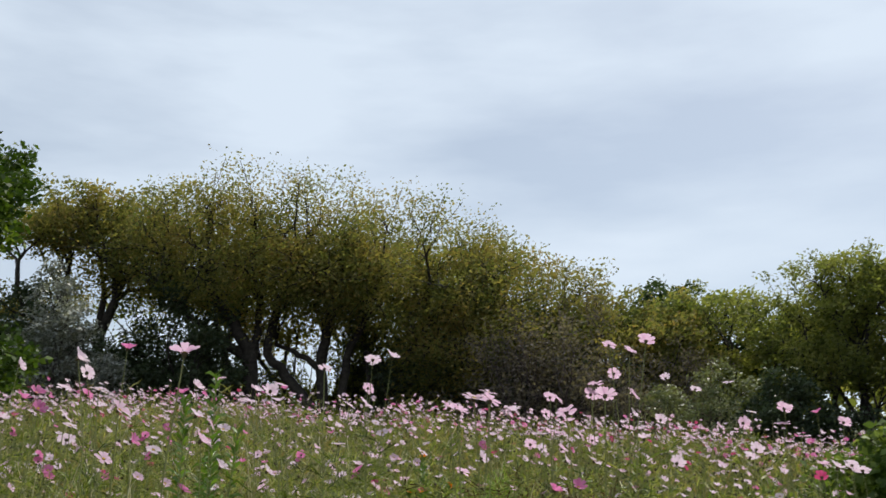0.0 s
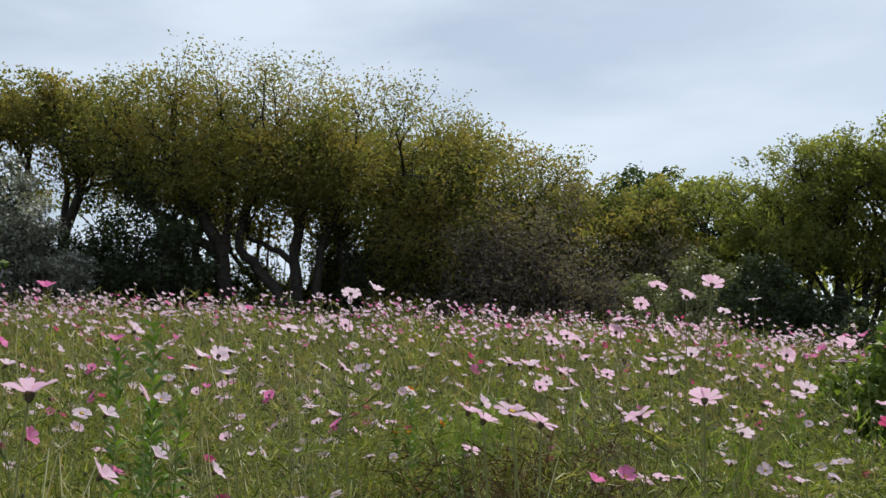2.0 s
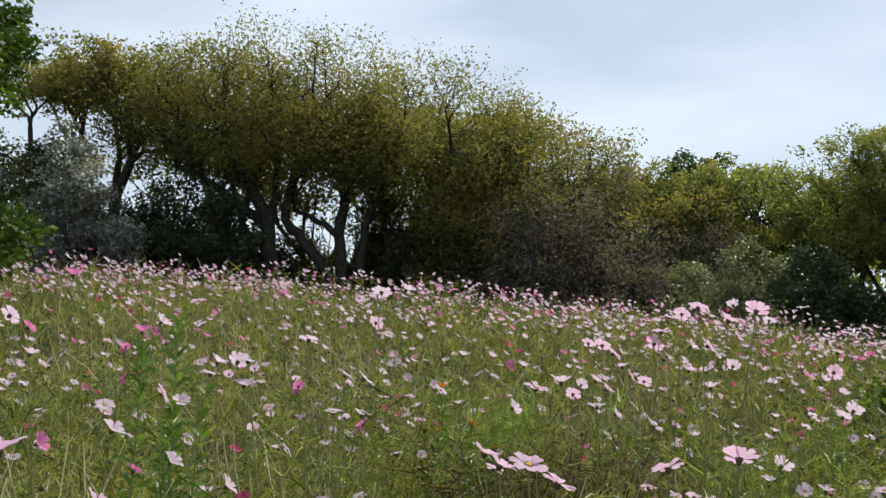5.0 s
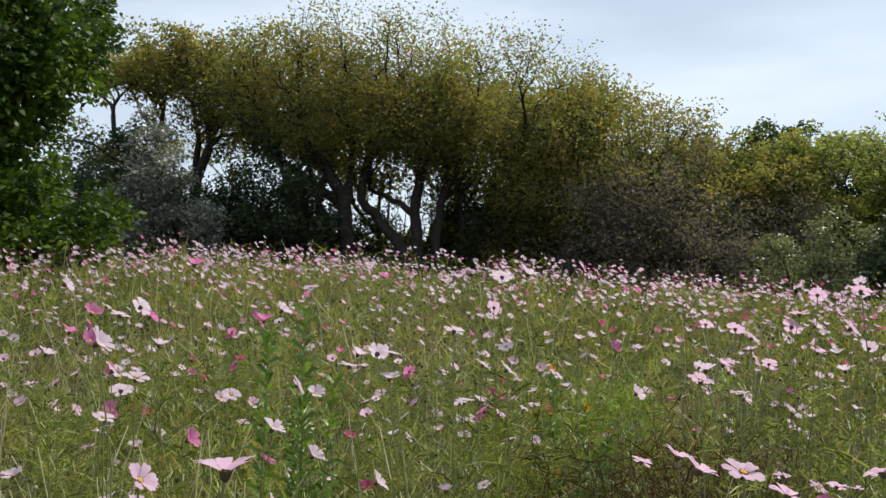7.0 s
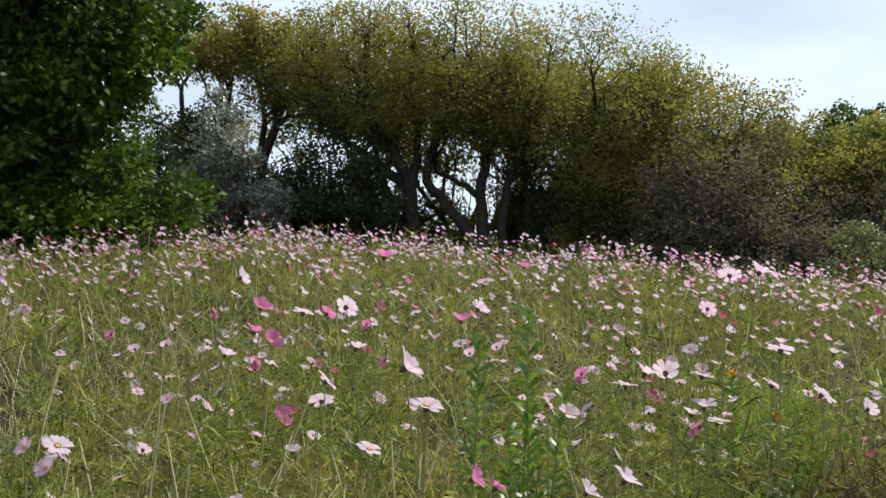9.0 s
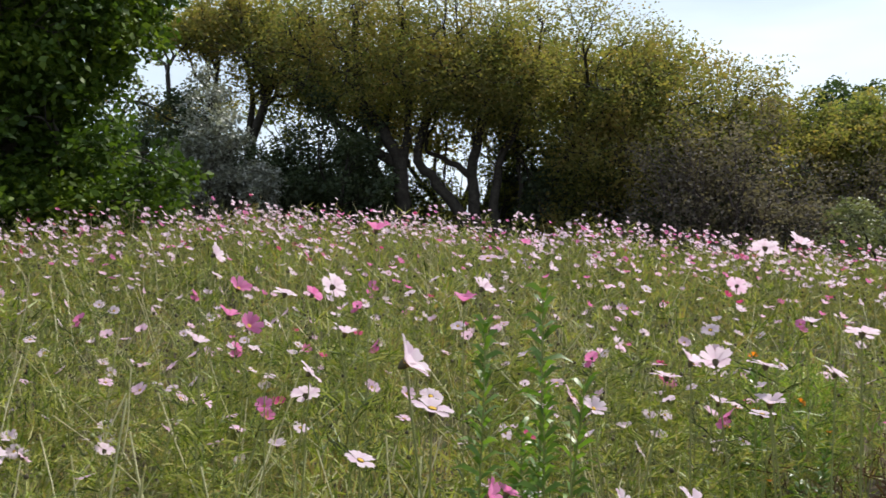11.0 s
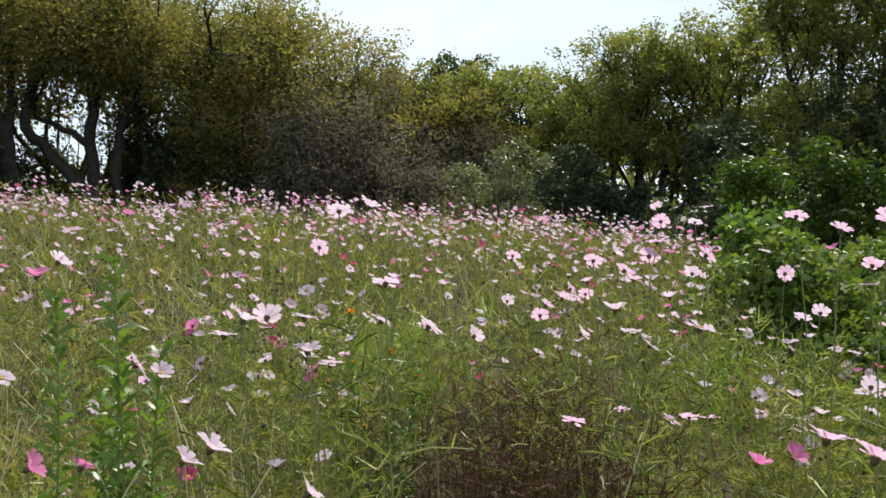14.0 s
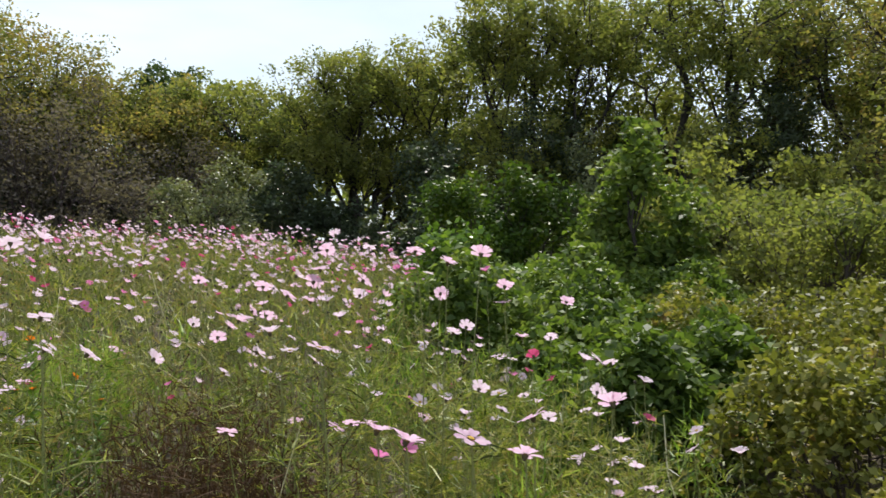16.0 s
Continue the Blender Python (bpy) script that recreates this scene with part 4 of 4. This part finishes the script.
    for k, (x, y, r, h) in enumerate([(-5.6, 21.0, 1.6, 2.3), (-9.9, 19.6, 2.4, 1.8), (0.5, 22.4, 1.8, 1.5), (-8.9, 22.8, 2.2, 2.2), (-12.6, 17.4, 2.2, 2.0), (2.3, 21.4, 1.8, 1.3), (6.4, 23.0, 2.2, 1.5), (-4.6, 23.8, 1.5, 1.7), (-7.1, 23.6, 1.7, 1.9), (-0.9, 24.6, 1.3, 1.3), (-8.2, 20.6, 1.7, 2.0), (-5.9, 25.6, 1.7, 1.5), (-10.6, 16.2, 1.6, 1.6), (-1.3, 26.2, 1.3, 2.6), (0.9, 25.4, 1.8, 2.9), (-6.3, 22.6, 1.7, 2.6), (-0.1, 23.2, 1.2, 1.9), (1.4, 22.6, 1.6, 2.2), (3.4, 23.0, 1.9, 2.4), (-5.0, 22.4, 0.9, 2.0), (-1.9, 24.6, 0.9, 2.4), (-0.9, 23.6, 1.0, 2.3), (13.0, 17.3, 2.2, 2.6), (16.0, 14.2, 2.2, 2.8), (11.0, 19.2, 2.0, 2.2), (-9.9, 21.8, 2.0, 2.6)]):
        tree("dark_shrub", "dark evergreen shrub below the trees", "shrub", x, y, [(0, 0, h * 0.8, r, 1.1, h, 190)], 0.12, 44, DARK, 140 + k, 0.15, (0, 0), 4, 0.007, 0.18, 0.3, group=under)
    tree("bare_shrub", "purplish half-bare twiggy shrub at the field's far edge", "shrub", 2.9, 19.9, [(0, 0, 1.8, 2.3, 1.2, 2.1, 420)], 0.085, 26, PURPLE, 115, 0.12, (0, 0), 7, 0.006, 0.2, 0.2, TWIG, under)
    tree("bare_shrub", "purplish half-bare twiggy shrub at the field's far edge", "shrub", 4.8, 21.2, [(0, 0, 1.9, 2.3, 1.2, 2.3, 440)], 0.085, 26, PURPLE, 116, 0.12, (0, 0), 7, 0.006, 0.2, 0.2, TWIG, under)
    tree("bare_shrub", "thin leafless undergrowth between the trunks", "shrub", -2.6, 25.0, [(0, 0, 1.9, 2.8, 0.8, 2.4, 520)], 0.11, 20, OLIVE, 120, 0.12, (0, 0), 9, 0.008, 0.2, 0.2, BARK, under)
    tree("grey_green_shrub", "rounded grey-green shrub at the field's far edge", "shrub", 5.5, 18.6, [(0, 0, 1.15, 1.25, 1.0, 1.5, 210)], 0.08, 50, GREY_GREEN, 117, 0.12, (0, 0), 5, 0.006, 0.14, 0.4, group=under)
    tree("dark_shrub", "dark green shrub at the field's far edge", "shrub", 8.1, 19.6, [(0, 0, 1.1, 1.6, 1.0, 1.5, 200)], 0.11, 46, DARK, 118, 0.12, (0, 0), 5, 0.006, 0.15, 0.4, group=under)
    tree("dark_shrub", "dark green shrub at the field's far edge", "shrub", 10.2, 17.6, [(0, 0, 0.7, 1.8, 1.0, 1.0, 190)], 0.11, 46, DARK, 119, 0.12, (0, 0), 5, 0.006, 0.15, 0.4, group=under)
    # the trees to the right
    tree("dark_tree", "tall dark green tree far behind the field", "tree", 10.9, 39.5, [(0, 0, 6.1, 3.8, 3, 1.9, 350), (0, 0, 3.0, 3.4, 2.5, 2.5, 150)], 0.22, 34, EVERGREEN, 121, 0.3, (0, 0), 2, 0.012, 0.26, 0.3)
    tree("dark_tree", "dark green tree far behind the field", "tree", 15.6, 38.5, [(0, 0, 5.7, 4.0, 3, 2.1, 320), (0, 0, 2.4, 3.4, 2.5, 2.2, 120)], 0.22, 34, EVERGREEN, 130, 0.3, (0, 0), 2, 0.012, 0.26, 0.3)
    tree("spreading_tree", "olive-green tree with layered boughs", "tree", 8.9, 27.5, [(0, 0, 4.3, 3.6, 2, 1.6, 330), (0, 0, 1.9, 3.8, 1.6, 1.5, 220)], 0.13, 42, OLIVE, 122, 0.25, (0, 0), 3, 0.009, 0.2, 0.3)
    tree("spreading_tree", "round-crowned yellow-olive tree on a forked trunk", "tree", 11.0, 23.6, [(0.9, 0.8, 4.9, 2.8, 2.4, 1.7, 400), (1.6, 0.4, 3.1, 3.0, 2, 1.3, 210), (-0.6, 0.6, 3.2, 2.0, 1.5, 1.1, 110)], 0.105, 50, OLIVE, 123, 0.22, (0.1, 0), 3, 0.0105, 0.2, 0.25)
    tree("spreading_tree", "olive tree behind the thicket", "tree", 15.4, 25.0, [(0, 0, 5.0, 3.6, 2.2, 2.2, 350), (0, 0, 2.2, 3.6, 1.8, 1.8, 200)], 0.14, 32, OLIVE, 129, 0.25, (0, 0), 4, 0.010, 0.22, 0.25)
    tree("spreading_tree", "thin-leaved olive tree with many slender stems", "tree", 14.0, 18.8, [(0, 0, 5.4, 3.2, 2.4, 2.2, 460), (0, 0, 2.8, 3.2, 2.2, 1.6, 240)], 0.12, 42, OLIVE, 124, 0.25, (0, 0), 6, 0.009, 0.2, 0.25)
    tree("spreading_tree", "thin-leaved olive tree with many slender stems", "tree", 16.4, 15.4, [(0, 0, 5.7, 3.5, 2.6, 2.4, 480), (0, 0, 2.8, 3.0, 2.2, 1.6, 220)], 0.12, 40, OLIVE, 125, 0.3, (0, 0), 4, 0.010, 0.2, 0.25)
    tree("spreading_tree", "half-bare tree with climbers on its trunk and pale sky behind", "tree", 19.5, 13.2, [(0, 0, 5.6, 3.6, 2.8, 2.2, 400), (0, 0, 2.2, 3.4, 2.0, 1.6, 190)], 0.12, 32, AUTUMN, 126, 0.4, (0, 0), 3, 0.0105, 0.2, 0.3)
    tree("spreading_tree", "yellowing olive tree at the edge of the thicket", "tree", 13.6, 7.6, [(0, 0, 3.2, 1.7, 1.9, 1.7, 300), (0, 0, 1.3, 1.6, 1.8, 1.0, 140)], 0.12, 44, AUTUMN, 127, 0.25, (0, 0), 4, 0.008, 0.18, 0.25)
    for k, (x, y, h) in enumerate([(20.0, 22.0, 4.6), (25.0, 17.0, 4.9), (24.0, 10.0, 4.4)]):
        tree("spreading_tree", "olive tree in the wood behind the thicket", "tree", x, y, [(0, 0, h, 4.2, 2.4, 2.6, 330), (0, 0, 2.0, 4.0, 2.0, 1.8, 180)], 0.18, 24, OLIVE, 160 + k, 0.25, (0, 0), 4, 0.010, 0.25, 0.25)
    tree("pine", "dark pine top showing above the wood", "tree", 22.0, 38.6, [(0, 0, 9.4, 0.9, 0.8, 0.3, 50), (0, 0, 7.9, 1.6, 1.6, 1.0, 140), (0, 0, 4.5, 3, 2.6, 2.6, 140)], 0.2, 34, DARK, 128, 0.5, (0, 0), 1, 0.013, 0.2, 0.2)
    thicket = "thicket beside the field"
    tree("green_shrub", "tall leafy green shrub in the thicket", "shrub", 8.2, 9.6, [(0, 0, 1.5, 0.8, 0.9, 1.35, 170), (-0.4, 0, 0.7, 1.2, 0.9, 0.7, 90)], 0.12, 36, VINE, 131, 0.12, (0, 0), 5, 0.006, 0.15, 0.3, group=thicket)
    tree("green_shrub", "bright green shrub in the thicket", "shrub", 6.6, 11.2, [(0, 0, 0.8, 1.1, 0.9, 0.8, 130)], 0.11, 40, WEED, 132, 0.12, (0, 0), 5, 0.006, 0.15, 0.35, group=thicket)
    tree("green_shrub", "olive shrub on a bundle of thin brown stems", "shrub", 8.6, 7.6, [(0, 0, 1.5, 1.1, 1.1, 0.8, 170)], 0.08, 30, OLIVE, 133, 0.35, (0, 0), 9, 0.005, 0.16, 0.3, TWIG, thicket)
    tree("green_shrub", "dark leafy shrub at the thicket's edge", "shrub", 10.4, 6.2, [(0, 0, 1.1, 1.2, 1.2, 1.2, 190)], 0.11, 40, VINE, 134, 0.15, (0, 0), 6, 0.006, 0.16, 0.35, group=thicket)
    for k, (x, y, r, h) in enumerate([(12.2, 12.4, 2.0, 1.4), (9.4, 14.6, 1.9, 1.3), (12.4, 15.6, 1.8, 1.7), (14.6, 11.4, 1.9, 1.8), (13.6, 20.6, 2.0, 1.4)]):
        tree("dark_shrub", "leafy shrub in the shade of the thicket", "shrub", x, y, [(0, 0, h * 0.8, r, 1.3, h, 230)], 0.12, 42, (OLIVE, GREEN, GREY_GREEN, OLIVE, GREEN)[k], 150 + k, 0.15, (0, 0), 6, 0.006, 0.18, 0.3, group=thicket)


all_trees()


# ---- climbing vines over the right-hand bank ----
def vine_mound(x, y, rx, ry, top, material, seed, leaf, count, label):
    rng = np.random.default_rng(seed)
    ground = ground_at(x, y)
    mound = thing("vine_mound", label, "vine", pose(x, y, ground - 0.03), "vines over the bank")
    h = top - ground
    a, r = rng.uniform(0, 6.28, count), np.sqrt(rng.uniform(0, 1, count))
    lump = 1 + 0.22 * np.sin(3 * a + seed) + 0.12 * np.sin(7 * a + 2 * seed)
    px, py = np.cos(a) * r * rx * lump, np.sin(a) * r * ry * lump
    bulge = 0.22 * np.sin(px * 6 + seed) * np.cos(py * 5.3 + 2 * seed)
    level = h * np.sqrt(np.clip(1 - r**2.4, 0, 1)) * rng.uniform(0.55, 1.04, count) ** 0.6 + bulge * (1 - r)
    pts = np.stack([px, py, np.maximum(level, 0.04)], 1)
    wood = Build()
    for k in rng.choice(count, 26, replace=False):
        end = pts[k]
        start = end * (0.2, 0.2, 0) + rng.normal(0, 0.1, 3) * (1, 1, 0)
        mid = (start + end) / 2 + (0, 0, 0.1 * h) + rng.normal(0, 0.08, 3)
        wood.tube([start, mid, end], [0.006, 0.005, 0.003], 4)
    part("runner", wood.mesh("runner", [TWIG]), mound, "thin brown stems")
    lv = Build()
    three = np.repeat(pts, 3, axis=0) + rng.normal(0, leaf * 0.35, (count * 3, 3)) * (1, 1, 0.5)
    three[:, 2] = np.maximum(three[:, 2], 0.02)
    lv.leaves(three, leaf, leaf * 0.62, rng, 0, 0.4)
    part("leaf_cover", lv.mesh("leaf_cover", [material]), mound)


LUSH = "mound of broad green climbing-vine leaves over the bank"
OLD = "tangle of small yellowing vine leaves over the bank"
for k, (x, y, rx, ry, top, old) in enumerate([
    (3.95, 7.6, 0.8, 0.9, 1.42, 0), (4.9, 8.8, 0.9, 0.9, 1.4, 0), (5.9, 8.4, 0.9, 0.8, 1.35, 0), (4.1, 6.3, 0.7, 0.7, 1.02, 0), (4.7, 6.9, 0.9, 0.8, 1.15, 0), (5.8, 6.7, 0.9, 0.9, 1.15, 1),
    (3.8, 5.3, 0.7, 0.55, 0.9, 0), (4.7, 5.6, 0.8, 0.7, 1.05, 0), (6.6, 6.0, 1.0, 1.0, 1.15, 1), (3.95, 4.0, 0.75, 0.7, 1.08, 1), (5.3, 4.5, 1.0, 0.8, 1.2, 1), (6.6, 4.4, 1.0, 0.9, 1.2, 1),
    (3.35, 5.6, 0.4, 0.4, 0.6, 0), (3.15, 3.05, 0.55, 0.5, 0.72, 1), (7.4, 8.3, 0.9, 0.9, 1.3, 0), (4.3, 2.8, 1.0, 0.8, 1.0, 1),
]):
    vine_mound(x, y, rx, ry, top, DRY_VINE if old else VINE, 200 + k, 0.06 if old else 0.085, 1900 if old else 1500, OLD if old else LUSH)


# ---- light-green long grass among the vines ----
def grass_tuft(x, y, tall, seed):
    rng = np.random.default_rng(seed)
    b = Build()
    n = 90
    roots = rng.normal(0, 0.16, (n, 3)) * (1, 1, 0)
    b.blades(roots, rng.normal(0, 0.28, (n, 3)) * (1, 1, 0) + (0, 0, 1), tall * rng.uniform(0.55, 1.1, n), rng.uniform(0.009, 0.018, n), 0, 0.1, 0.22, rng)
    tuft = new("grass_tuft", b.mesh("grass_tuft", [LONG_GRASS]))
    tuft.matrix_basis = pose(x, y, ground_at(x, y) - 0.01)
    tagged(tuft, "tuft of long light-green grass among the vines", "grass", "grass tufts on the bank")


for k, (x, y, tall) in enumerate([(6.3, 7.6, 1.2), (6.8, 7.2, 1.3), (7.2, 7.0, 1.2), (7.6, 6.4, 1.3), (6.0, 9.4, 1.3), (5.4, 9.9, 1.2), (7.9, 8.8, 1.4), (8.6, 6.0, 1.3), (5.0, 7.8, 1.15), (6.9, 9.2, 1.5), (7.3, 5.2, 1.2), (8.0, 5.2, 1.3)]):
    grass_tuft(x, y, tall, 300 + k)


# ---- woods all round, far off ----
def far_woods():
    rng = np.random.default_rng(71)
    b = Build()
    for _ in range(6500):
        az = rng.uniform(22, 332) if rng.uniform() < 0.9 else rng.uniform(6, 22)
        d = rng.uniform(46, 56)
        x, y = d * math.sin(radians(az)), 1 + d * math.cos(radians(az))
        top = 5.5 + 1.6 * math.sin(az * 0.31) + 1.1 * math.sin(az * 0.83 + 1)
        p = np.array([[x, y, ground_at(x, y) + top * rng.uniform(0, 1) ** 0.7]])
        b.leaves(p + rng.normal(0, 0.5, (5, 3)), 0.85, 0.5, rng)
    tagged(new("far_woods", b.mesh("far_woods", [OLIVE])), "distant belt of olive-green woodland", "woodland", kind="stuff")


far_woods()
